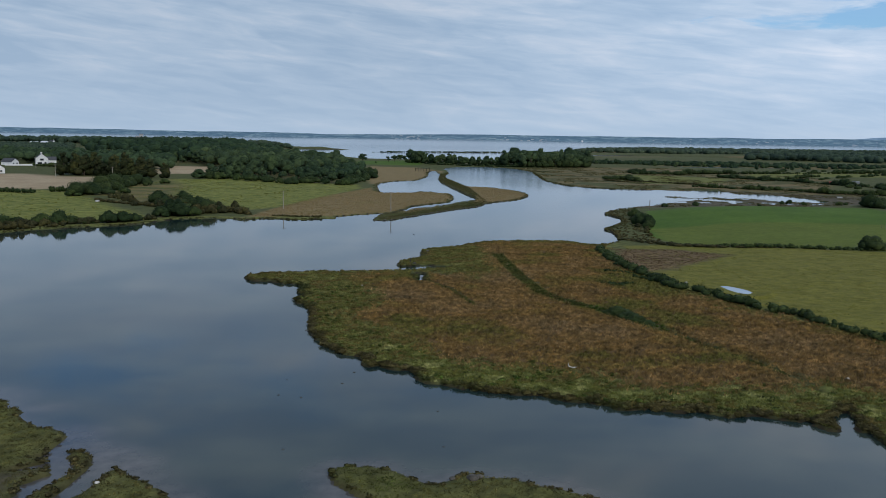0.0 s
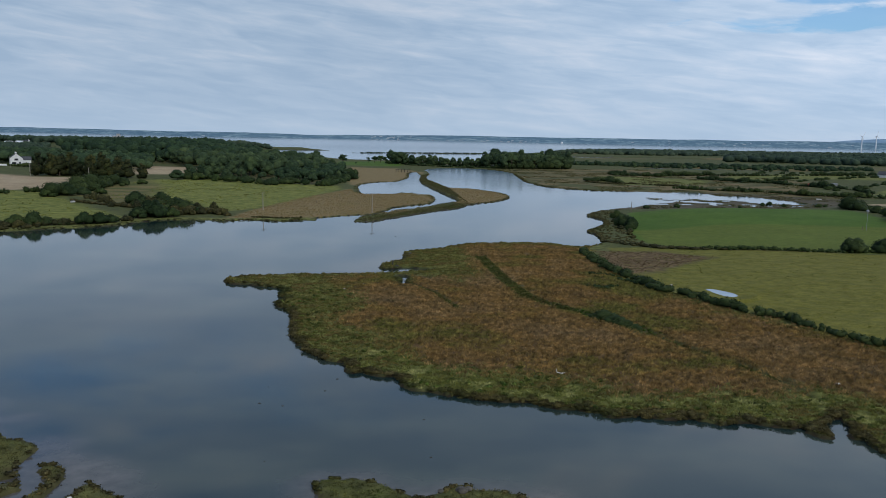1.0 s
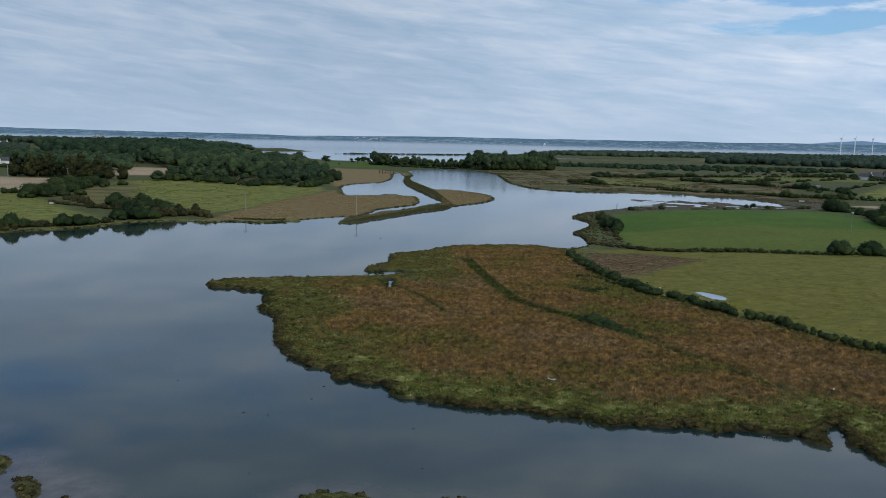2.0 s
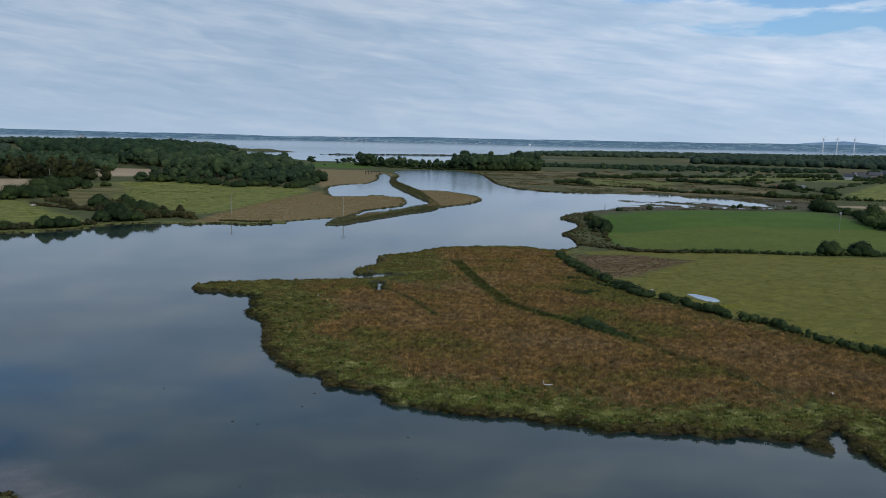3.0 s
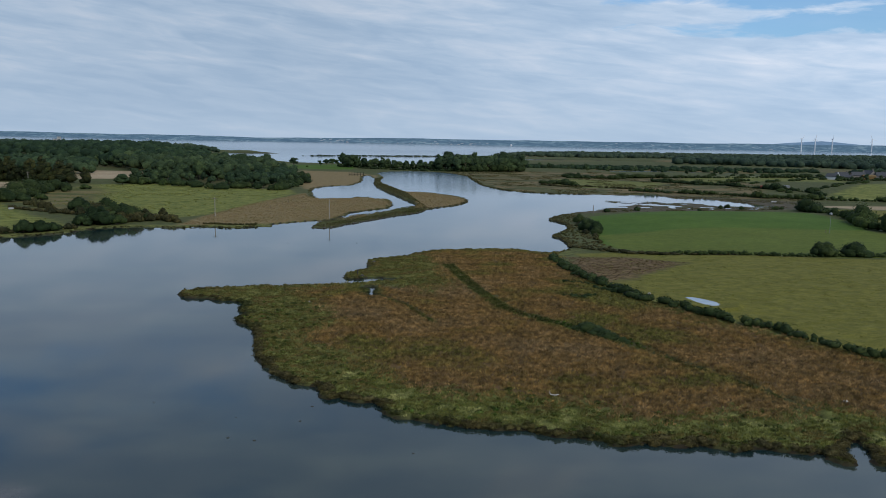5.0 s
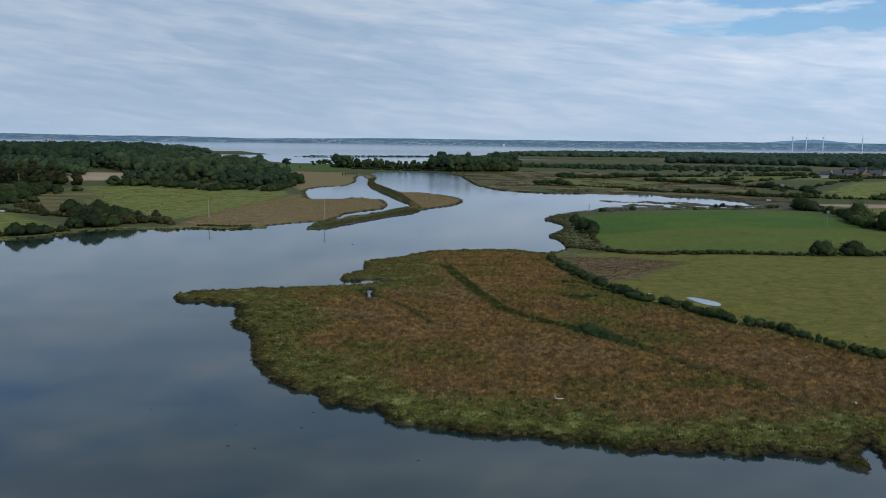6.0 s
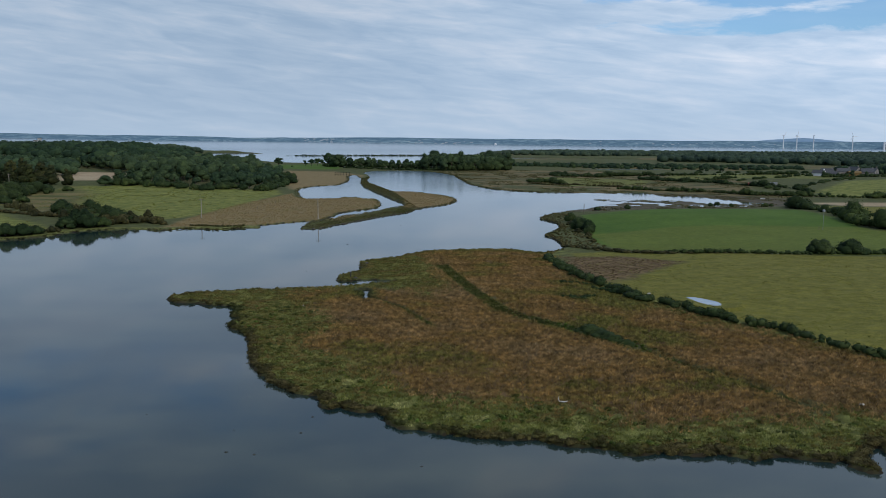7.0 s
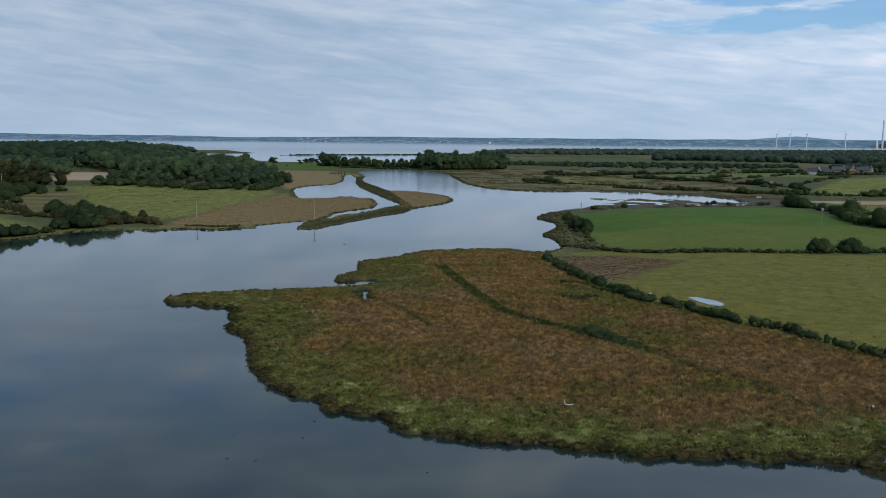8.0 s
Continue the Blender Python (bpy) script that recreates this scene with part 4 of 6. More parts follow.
def make_tree(name, seed, tall, wide, kind, material, label, category="tree", leaf=0.52, dense=1.15):
    """A tree or bush at the origin: tapered trunk with limbs, crown of leaf clumps."""
    rng = np.random.default_rng(seed)
    base = new(name)
    tagged(base, label, category)
    lobes, limbs = [], []
    if kind == "bush":
        n = 22
        for k in range(n):
            a, d = k * 2.4 + rng.uniform(-0.5, 0.5), wide * 0.5 * rng.uniform(0.10, 0.72)
            h = tall * (0.84 - 0.5 * d / (wide * 0.36)) * rng.uniform(0.7, 1.08)
            r = wide * rng.uniform(0.12, 0.24)
            lobes.append(((math.cos(a) * d, math.sin(a) * d, h), (r, r, min(r * 0.9, h))))
        limbs = [(0.1 * wide * math.cos(k * 2.1), 0.1 * wide * math.sin(k * 2.1), tall * 0.4) for k in range(3)]
        bole = tall * 0.15
    elif kind == "pine":
        for k in range(20):
            f = k / 19
            a, d = rng.uniform(0, 6.28), wide * 0.38 * (1 - 0.45 * f) * rng.uniform(0.3, 1.0)
            r = wide * (0.22 - 0.11 * f) * rng.uniform(0.7, 1.3)
            lobes.append(((math.cos(a) * d, math.sin(a) * d, tall * (0.12 + 0.78 * f)), (r * 1.1, r * 1.1, r)))
        limbs = [(0.3 * wide * math.cos(k * 1.7), 0.3 * wide * math.sin(k * 1.7), tall * (0.4 + 0.1 * k)) for k in range(4)]
        bole = tall * 0.3
    elif kind == "open":
        for k in range(13):
            a, d = rng.uniform(0, 6.28), wide * 0.5 * rng.uniform(0.1, 0.72)
            r = wide * rng.uniform(0.12, 0.20)
            lobes.append(((math.cos(a) * d + 0.06 * wide, math.sin(a) * d, tall * rng.uniform(0.40, 0.90)), (r, r, r * 0.8)))
        limbs = [lb[0] for lb in lobes[:7]]
        bole = tall * 0.32
    else:
        for k in range(16):
            f = rng.uniform(0, 1)
            a, d = rng.uniform(0, 6.28), wide * 0.5 * math.sin(math.pi * (0.25 + 0.62 * f)) * rng.uniform(0.25, 0.72)
            r = wide * rng.uniform(0.13, 0.27)
            lobes.append(((math.cos(a) * d, math.sin(a) * d, tall * (0.20 + 0.60 * f)), (r, r, r * rng.uniform(0.75, 0.95))))
        limbs = [lb[0] for lb in lobes[:4]]
        bole = tall * 0.26
    bm = bmesh.new()
    rad = 0.022 * tall + 0.06
    tube(bm, [(0, 0, -0.4), (0, 0, bole * 0.5), (0.03 * wide, 0, bole), (0.04 * wide, 0.02 * wide, tall * 0.62)], [rad * 1.4, rad, rad * 0.8, rad * 0.25], 7)
    for q in limbs:
        p0 = Vector((0.02 * wide, 0, bole))
        mid = p0.lerp(Vector(q), 0.5) + Vector((0, 0, -0.04 * tall))
        tube(bm, [p0, mid, q], [rad * 0.5, rad * 0.32, rad * 0.12], 5)
    part("trunk", bm, M_BARK, base)
    mesh_part("crown", raw_mesh("crown", *leafy(rng, lobes, leaf, dense, hearts=[(0, 0, tall * 0.3)] * len(lobes))), material, base)
    return base


class Kind:
    """A sort of plant with a few forms; the first plant of a form is the model, the next are copies."""

    def __init__(self, forms, sink=0.05):
        self.forms, self.used, self.sink = forms, [False] * len(forms), sink

    def plant(self, rng, x, y, size=1.0, flat=1.0, label="", group="", turn=None):
        k = self.used.index(False) if False in self.used else int(rng.integers(len(self.forms)))
        z = ground_at(x, y) - self.sink * size
        turn = rng.uniform(0, 360) if turn is None else turn
        m = pose(x, y, z, 0, 0, turn) @ Matrix.Diagonal((size * rng.uniform(0.85, 1.25), size * rng.uniform(0.85, 1.25), size * flat * rng.uniform(0.82, 1.08), 1))
        if self.used[k]:
            ob = copy_thing(self.forms[k], m)
            ob.matrix_basis = m
        else:
            ob, self.used[k] = self.forms[k], True
            ob.matrix_basis = m
        tagged(ob, label, group=group)
        return ob


def inside(poly, x, y):
    return bool(signed_distance(np.array([x]), np.array([y]), poly, 5.0)[0] > 0)


def scatter(rng, poly, gap, limit=5000):
    """Places in the polygon, at least gap apart, from the front to the back."""
    p = np.array(poly, float)
    lo, hi = p.min(0), p.max(0)
    out, cells = [], {}
    tries = int((hi[0] - lo[0]) * (hi[1] - lo[1]) / gap ** 2 * 6)
    pts = rng.uniform(lo, hi, (tries, 2))
    ok = signed_distance(pts[:, 0], pts[:, 1], poly, 5.0) > 0
    for x, y in pts[ok]:
        c = (int(x // gap), int(y // gap))
        if any((x - a) ** 2 + (y - b) ** 2 < gap * gap for i in (-1, 0, 1) for j in (-1, 0, 1) for a, b in cells.get((c[0] + i, c[1] + j), ())):
            continue
        cells.setdefault(c, []).append((x, y))
        out.append((float(x), float(y)))
        if len(out) >= limit:
            break
    return out


def wayside(line, gap):
    """Places along a line, gap apart, with the way on from each."""
    out, carry = [], 0.0
    for (ax, ay), (bx, by) in zip(line, line[1:]):
        L = math.hypot(bx - ax, by - ay)
        s = carry
        while s < L:
            out.append((ax + (bx - ax) * s / L, ay + (by - ay) * s / L))
            s += gap
        carry = s - L
    return out


def hedge(name, line, tall, wide, seed, label, material=None, leaf=0.19, dense=4.5, uneven=0.35, kind=""):
    """One run of hedge or scrub: leafy lobes along a line on the ground."""
    rng = np.random.default_rng(seed)
    pts = np.array(wayside(line, wide * 0.27))
    pts = pts + rng.uniform(-0.34, 0.34, pts.shape) * wide
    zs = height(pts[:, 0], pts[:, 1])
    lobes = []
    swell = np.clip(1 + uneven * value_noise(pts[:, 0], pts[:, 1], 9.0, seed, 2) * 1.6, 0.25, 2.0)
    for (x, y), z, s in zip(pts, zs, swell):
        r = wide * 0.5 * s * rng.uniform(0.40, 0.95)
        h = tall * s * rng.uniform(0.55, 1.2)
        lobes.append(((x, y, z + h * 0.48), (r, r, h * 0.52)))
    ob = mesh_part(name, raw_mesh(name, *leafy(rng, lobes, leaf, 0.8 * dense)), material or M_BUSH)
    return tagged(ob, label, "hedge", kind=kind)


def blades(name, places, tall, wide, per, material, label, seed, lean=0.35, spread=0.14):
    """Stuff: tufts of upright blades, each blade one narrow leaf."""
    rng = np.random.default_rng(seed)
    n = len(places) * per
    base = np.repeat(places, per, axis=0) + rng.normal(0, spread, (n, 2))
    z = np.repeat(height(places[:, 0], places[:, 1]), per)
    a = rng.uniform(0, 2 * math.pi, n)
    h = tall * rng.uniform(0.55, 1.25, n) * np.repeat(rng.uniform(0.75, 1.2, len(places)), per)
    w = wide * rng.uniform(0.5, 1.0, n)
    tip = np.stack([base[:, 0] + rng.normal(0.10, lean, n) * h, base[:, 1] + rng.normal(0, lean, n) * h, z + h], axis=-1)
    side = np.stack([np.cos(a) * w, np.sin(a) * w, np.zeros(n)], axis=-1)
    foot = np.stack([base[:, 0], base[:, 1], z - 0.05], axis=-1)
    waist = foot * 0.45 + tip * 0.55 + np.stack([np.zeros(n), np.zeros(n), h * 0.08], axis=-1)
    co = np.stack([foot, waist + side, tip, waist - side], axis=1).reshape(-1, 3)
    me = raw_mesh(name, co, np.arange(4 * n).reshape(n, 4))
    me.materials.append(material)
    return tagged(new(name, me), label, "grass", kind="stuff")


# ---- trees, woods and hedges ----
rng = np.random.default_rng(11)
OAK = Kind([make_tree("broadleaf_tree", 100 + k, 12.0, 11.0 - k * 0.6, "round", M_LEAF, "dark green broadleaf tree in a dense wood", leaf=0.34, dense=1.3) for k in range(5)])
SCOTS = Kind([make_tree("pine_tree", 130 + k, 13.0, 9.0, "pine", M_PINE, "dark pine with rusty green needles beside the stubble field", leaf=0.32, dense=1.8) for k in range(3)])
OPEN = Kind([make_tree("wind_shaped_tree", 150 + k, 10.0, 9.5, "open", M_LEAF, "thin-crowned tree with bare stem against the bay", leaf=0.42, dense=1.8) for k in range(3)])
BUSH = Kind([make_tree("bush", 170 + k, 4.0, 5.0, "bush", M_BUSH, "rounded dark green bush", "bush", 0.17, 4.5) for k in range(4)], 0.55)
GREY = Kind([make_tree("scrub_bush", 190 + k, 3.0, 4.2, "bush", M_GORSE, "grey-brown scrub bush on the bank", "bush", 0.18, 4.5) for k in range(2)], 0.4)

WOOD_SPOTS = sorted(scatter(rng, WEST_WOOD, 9.8), key=lambda q: q[1])
for x, y in WOOD_SPOTS[:190]:
    d = signed_distance(np.array([x]), np.array([y]), WEST_WOOD, 60.0)[0]
    OAK.plant(rng, x, y, (rng.choice([0.45, 0.6, 0.8, 0.95]) * rng.uniform(0.9, 1.15) + min(0.24, d * 0.006)) * (0.50 + 0.50 * min(1.0, max(0.0, (-70 - x) / 70))), rng.uniform(0.85, 1.1), group="trees of the west wood")
for line, gap in (([(-170, 521), (-127, 510), (-111, 497), (-101, 515), (-76, 496)], 11), ([(-80, 503), (-76, 540), (-74, 593), (-86, 680)], 8)):
    for x, y in wayside(line, gap):
        BUSH.plant(rng, x + rng.uniform(-2, 2), y + rng.uniform(-2, 2), rng.uniform(1.1, 1.9), label="round dark bush at the wood's edge", group="bushes at the wood's edge")
for x, y in [(-262, 519), (-256, 524), (-249, 520), (-243, 524), (-238, 518), (-228, 515), (-222, 520), (-217, 514), (-211, 518), (-205, 515), (-252, 530), (-232, 527), (-214, 526), (-260, 531)]:
    SCOTS.plant(rng, x, y, rng.uniform(1.0, 1.2), group="pines by the stubble field")
SCOTS.plant(rng, -194, 513, 0.85, label="lone rusty pine at the field's end")
OAK.plant(rng, -172, 512, 0.72, 0.9, label="broadleaf tree in the corner of the pasture")
for x, y, s in [(-186, 378, 1.5), (-181, 386, 1.6), (-176, 391, 1.4), (-171, 398, 1.2), (-190, 392, 1.5), (-188, 405, 1.5), (-184, 418, 1.6), (-186, 432, 1.5),
                (-188, 446, 1.5), (-192, 458, 1.6), (-187, 466, 1.5), (-200, 470, 1.4), (-195, 440, 1.5), (-181, 452, 1.2), (-178, 470, 1.1)]:
    BUSH.plant(rng, x, y, s, label="tall dark thicket bush between the fields", group="thicket between the fields")
for x, y, s in [(-160, 366, 1.0), (-153, 358, 1.15), (-148, 352, 1.0), (-166, 372, 0.8), (-143, 345, 0.7), (-140, 335, 0.8)]:
    GREY.plant(rng, x, y, s, 1.2, group="scrub on the pasture's edge")
for x, y, s in [(-134, 346, 1.55), (-128, 338, 1.3), (-122, 343, 1.5), (-112, 293, 1.3), (-110, 300, 1.75), (-106.5, 296, 1.4), (-102, 298, 1.1), (-118, 352, 1.0)]:
    BUSH.plant(rng, x, y, s * 1.2, 1.05, label="tall willow bush on the water's bank", group="bushes on the bank")
for x, y, s in [(-103, 304, 1.3), (-99, 308, 1.3), (-95, 311, 1.1), (-92, 314, 1.0), (-107, 318, 1.3), (-101, 325, 1.2), (-96, 330, 1.0), (-110, 330, 1.3), (-88, 309, 0.8), (-84, 306, 0.7), (-119, 322, 1.2), (-125, 325, 1.1)]:
    GREY.plant(rng, x, y, s, 1.15, group="scrub on the bank")
for x, y, s in [(-153, 262, 1.0), (-149, 264, 0.8), (-141, 265, 1.05), (-136, 266, 1.15), (-133, 268, 0.8), (-122, 272, 1.1), (-119, 276, 1.0), (-116, 279, 0.8), (-128, 270, 0.6)]:
    BUSH.plant(rng, x + 1, y - 3, s * 1.3, label="low dark bush along the water's bank", group="bushes along the west bank")
for x, y, s in [(-140, 256, 0.9), (-137, 258, 1.0), (-144, 257, 0.8), (-133, 262, 0.7), (-127, 266, 0.6), (-112, 284, 0.7)]:
    GREY.plant(rng, x, y, s, group="scrub along the west bank")
hedge("hedgerow", [(-260, 398), (-232, 394), (-212, 390)], 2.4, 3.0, 301, "clipped dark hedge between green field and stubble")
hedge("hedgerow", [(-208, 398), (-199, 402), (-188, 400)], 2.4, 3.2, 302, "clipped dark hedge between green field and stubble")
hedge("hedgerow", [(-152, 258), (-135, 261), (-122, 270), (-112, 282)], 1.7, 2.8, 303, "low scrubby hedge above the water's bank", M_GORSE)
hedge("bank_scrub", [(-147, 240), (-141, 247), (-136.5, 252), (-131, 258)], 2.0, 3.6, 314, "brown-green scrub at the water's edge", M_GORSE, uneven=0.6)
hedge("hedgerow", [(-165, 355), (-146, 343), (-128, 330)], 1.3, 2.6, 304, "low bramble hedge on the pasture's edge", M_GORSE)
hedge("hedgerow", [(-180, 525), (-150, 526), (-120, 513)], 3.0, 4.0, 305, "bushy hedge along the front of the wood")
hedge("hedgerow", [(-330, 612), (-300, 600), (-270, 560)], 2.6, 4.0, 306, "garden hedge beside the white house")

hedge("bank_scrub", [(-136, 350), (-125, 340), (-116, 322), (-106, 312), (-92, 318), (-84, 308)], 2.6, 8.0, 307, "tangled brown-green scrub on the bank", M_GORSE, leaf=0.25, dense=3.2, uneven=0.6)
hedge("bank_scrub", [(-130, 336), (-118, 332), (-108, 322), (-98, 312)], 3.4, 7.0, 308, "tangled dark scrub on the bank", leaf=0.25, dense=3.2, uneven=0.6)
hedge("bank_scrub", [(-74, 302), (-64, 300), (-56, 301)], 0.7, 1.6, 313, "low dark scrub on the tip of the west bank", M_GORSE, dense=5.0)
hedge("thicket", [(-184, 382), (-187, 405), (-188, 440), (-192, 466)], 4.4, 9.0, 309, "dense dark thicket between the fields", leaf=0.28, dense=2.6, uneven=0.5)

# the causeway and the point
for x, y, s, k in [(-124, 905, 1.25, OPEN), (-112, 925, 0.5, BUSH), (-99, 935, 0.75, OPEN), (-93, 940, 0.85, OPEN), (-87, 945, 1.0, OPEN), (-81, 940, 0.9, OPEN), (-76, 945, 1.0, OPEN)]:
    k.plant(rng, x, y, s * 0.95, label="wind-shaped tree on the causeway before the bay" if k is OPEN else "small bush on the causeway", group="causeway trees")
for x, y, s in [(-71, 905, 1.3), (-66, 900, 1.15), (-60, 895, 1.2), (-55, 893, 1.05), (-48, 890, 0.85), (-42, 890, 0.95), (-36, 888, 0.9), (-29, 886, 1.1), (-24, 884, 1.0),
                (-17, 882, 0.7), (-11, 880, 0.75), (-4, 878, 0.85), (3, 876, 1.0), (10, 874, 0.9), (16, 872, 0.9), (22, 870, 0.8), (-68, 912, 1.2), (-50, 900, 0.8), (-14, 890, 0.8)]:
    OAK.plant(rng, x, y, s * 1.05, label="dark broadleaf tree on the causeway", group="causeway trees")
hedge("tree_belt", [(-76, 908), (-50, 893), (-20, 884), (12, 874), (34, 866)], 4.2, 7.0, 312, "dark undergrowth below the causeway trees", leaf=0.36, dense=1.8, uneven=0.5)
POINT = [(28, 850), (40, 838), (112, 850), (120, 880), (118, 960), (60, 960), (30, 890)]
for x, y in sorted(scatter(rng, POINT, 9.0, 90), key=lambda q: q[1])[:56]:
    OAK.plant(rng, x, y, rng.uniform(1.2, 1.55), 1.0, label="tall dark tree in the wood on the point", group="wood on the point")
hedge("tree_belt", [(38, 842), (60, 838), (88, 842), (114, 850)], 6.0, 8.0, 315, "dark undergrowth below the wood on the point", leaf=0.36, dense=1.8, uneven=0.4)
hedge("shore_scrub", [(-195, 1540), (-110, 1570), (-20, 1612), (70, 1650), (162, 1684)], 2.0, 9.0, 316, "low dark scrub along the bar in the bay", M_HAZED_LEAF, leaf=0.5, dense=1.0, uneven=0.2)
hedge("hedgerow", [(-52, 872), (-20, 862), (10, 856), (30, 848), (60, 842)], 1.8, 5.0, 311, "low scrub along the head of the water")

# the east side
for x, y, s in [(62.6, 319, 0.95), (61.6, 303, 0.95), (60.4, 293, 1.2), (61.8, 287, 1.05), (60.4, 281, 0.75)]:
    BUSH.plant(rng, x, y, s, 1.3, label="tall bush on the cape by the green field", group="bushes on the cape")
for x, y, s in [(57.6, 284, 0.55), (58.2, 296, 0.5), (58.6, 274, 0.5), (57.0, 266, 0.45), (59.8, 309, 0.5), (56.4, 258, 0.4)]:
    GREY.plant(rng, x, y, s, 1.0, label="low brown scrub bush on the cape", group="bushes on the cape")
for x, y, s in [(102, 382, 1.15), (86, 374, 0.8), (148, 402, 0.8), (152, 404, 1.0), (157, 399, 0.7), (174, 400, 1.0), (178, 402, 0.8), (132, 386, 0.6)]:
    BUSH.plant(rng, x, y, s * 0.72, label="dark bush at the edge of the mudflats", group="bushes by the mudflats")
for x, y, s in [(106.2, 219.4, 1.62), (115.2, 219.4, 1.75), (123.5, 219, 0.62), (131, 219, 1.2)]:
    BUSH.plant(rng, x, y, s, 0.86, label="big round hedge bush between the pastures", group="hedge bushes between the pastures")
hedge("hedgerow", [(35.2, 219.4), (36.0, 205.0), (37.2, 192.0), (39.8, 178.0), (42.0, 167.0), (46.3, 159.5), (49.3, 151.0), (51.4, 146.6)], 1.45, 3.3, 321, "dark bramble hedge along the reedbed", dense=5.0, leaf=0.20, uneven=0.4)
hedge("hedgerow", [(49.3, 151.0), (51.7, 145.8), (56.0, 139.0), (60.5, 126.1), (63.5, 120.0), (74, 100), (90, 70)], 1.3, 2.6, 322, "dark bramble hedge along the reedbed", dense=6.0, leaf=0.17, uneven=0.2)
hedge("bramble_patch", [(32.0, 184.2), (35.0, 183.0), (38.0, 180.5)], 0.7, 1.9, 335, "low dark bramble spreading into the reedbed", dense=5.0, uneven=0.6)
hedge("bramble_patch", [(36.2, 177.5), (38.6, 174.5), (40.0, 171.0)], 0.6, 1.6, 336, "low dark bramble spreading into the reedbed", dense=5.0, uneven=0.6)
hedge("bramble_patch", [(29.0, 167.4), (31.6, 166.0), (34.4, 167.8)], 0.5, 1.5, 337, "low dark bramble spreading into the reedbed", dense=5.0, uneven=0.6)
hedge("hedgerow", [(47.0, 246), (53.8, 238.5), (58.9, 232.6), (69.8, 227), (84, 221.8)], 0.8, 3.2, 323, "low scruffy hedge below the green field", M_GORSE, dense=4.5)
hedge("hedgerow", [(69.8, 227), (85.9, 220.8), (98.6, 217.5), (115, 218.5), (140, 216), (220, 205)], 1.0, 2.2, 324, "low clipped hedge between the pastures", dense=4.5)
hedge("hedgerow", [(186, 402), (180, 375), (176, 349), (172, 326)], 2.9, 6.0, 325, "tall unkempt hedge beside the green field", leaf=0.28, dense=2.6, uneven=0.9)
hedge("hedgerow", [(172, 326), (164, 305), (157, 290), (162, 276), (190, 262)], 3.4, 5.5, 326, "tall unkempt hedge beside the green field", leaf=0.28, dense=2.6, uneven=0.9)
hedge("hedgerow", [(139, 537), (156, 525), (186, 502), (201, 473), (226, 456)], 1.9, 3.4, 327, "dark hedge across the eastern marsh", leaf=0.32, dense=2.0, uneven=0.9)
hedge("hedgerow", [(189, 660), (211, 610), (222, 587), (228, 551), (242, 510), (238, 480)], 1.9, 3.2, 328, "dark hedge across the eastern meadows", leaf=0.34, dense=1.8, uneven=0.9)
hedge("hedgerow", [(226, 456), (243, 446), (275, 440), (420, 470)], 2.2, 4.5, 329, "dark hedge below the eastern green field", leaf=0.32, dense=2.0, uneven=0.9)
hedge("hedgerow", [(140, 724), (160, 718), (196, 730), (260, 690), (330, 660)], 2.0, 3.6, 330, "bushy field hedge in the eastern meadows", leaf=0.34, dense=1.8, uneven=0.9)
hedge("hedgerow", [(195, 663), (211, 606), (260, 640)], 1.8, 3.2, 331, "bushy field hedge in the eastern meadows", leaf=0.34, dense=1.8, uneven=0.9)
hedge("hedgerow", [(95.4, 615.8), (103.1, 616.7), (111.4, 634.8), (112.1, 609.6), (115.3, 586.5)], 2.4, 7.0, 338, "dark thorn scrub in the dry marsh", leaf=0.32, dense=2.0, uneven=0.7)
hedge("hedgerow", [(136.4, 735.7), (146.6, 749.3), (154.5, 738.4), (162.1, 727.8)], 2.6, 7.0, 339, "dark bushy hedge at the back of the dry marsh", leaf=0.32, dense=2.0, uneven=0.7)
hedge("hedgerow", [(166.5, 705.5), (187.9, 731.5), (200.1, 721.7), (219.4, 736.3)], 3.0, 7.0, 340, "dark bushy hedge at the back of the dry marsh", leaf=0.32, dense=2.0, uneven=0.7)
hedge("hedgerow", [(95, 600), (104, 580), (120, 585), (150, 560)], 1.0, 4.0, 332, "low scrub line in the dry marsh", M_GORSE, leaf=0.32, dense=2.0)
hedge("hedgerow", [(250, 392), (300, 398), (420, 408)], 1.8, 4.0, 333, "dark hedge beside the pale stubble", leaf=0.32, dense=2.0, uneven=0.9)
for line, gap, s0, s1 in (([(140, 724), (157, 717), (196, 728)], 6, 1.0, 1.6), ([(196, 664), (212, 606), (240, 560), (226, 500)], 14, 0.9, 1.6), ([(150, 530), (186, 503), (226, 456)], 16, 0.7, 1.2),
                          ([(245, 600), (310, 640), (360, 640)], 9, 1.0, 1.6), ([(255, 520), (290, 560), (330, 600)], 9, 0.9, 1.5), ([(270, 760), (330, 740), (400, 720)], 9, 1.2, 2.0),
                          ([(195, 392), (190, 350), (176, 310), (166, 280)], 9, 0.7, 1.1), ([(165, 262), (180, 255), (215, 245)], 7, 0.9, 1.4)):
    for x, y in wayside(line, gap):
        BUSH.plant(rng, x + rng.uniform(-4, 4), y + rng.uniform(-4, 4), rng.uniform(s0, s1) * 0.8, 0.72, label="dark bush in an eastern field hedge", group="eastern field bushes")
for x, y in scatter(rng, [(130, 945), (190, 915), (240, 845), (300, 790), (330, 800), (300, 850), (245, 900), (200, 960), (140, 1010)], 20, 24):
    OAK.plant(rng, x, y, rng.uniform(0.4, 0.7), label="small dark tree by the eastern ponds", group="trees by the eastern ponds")


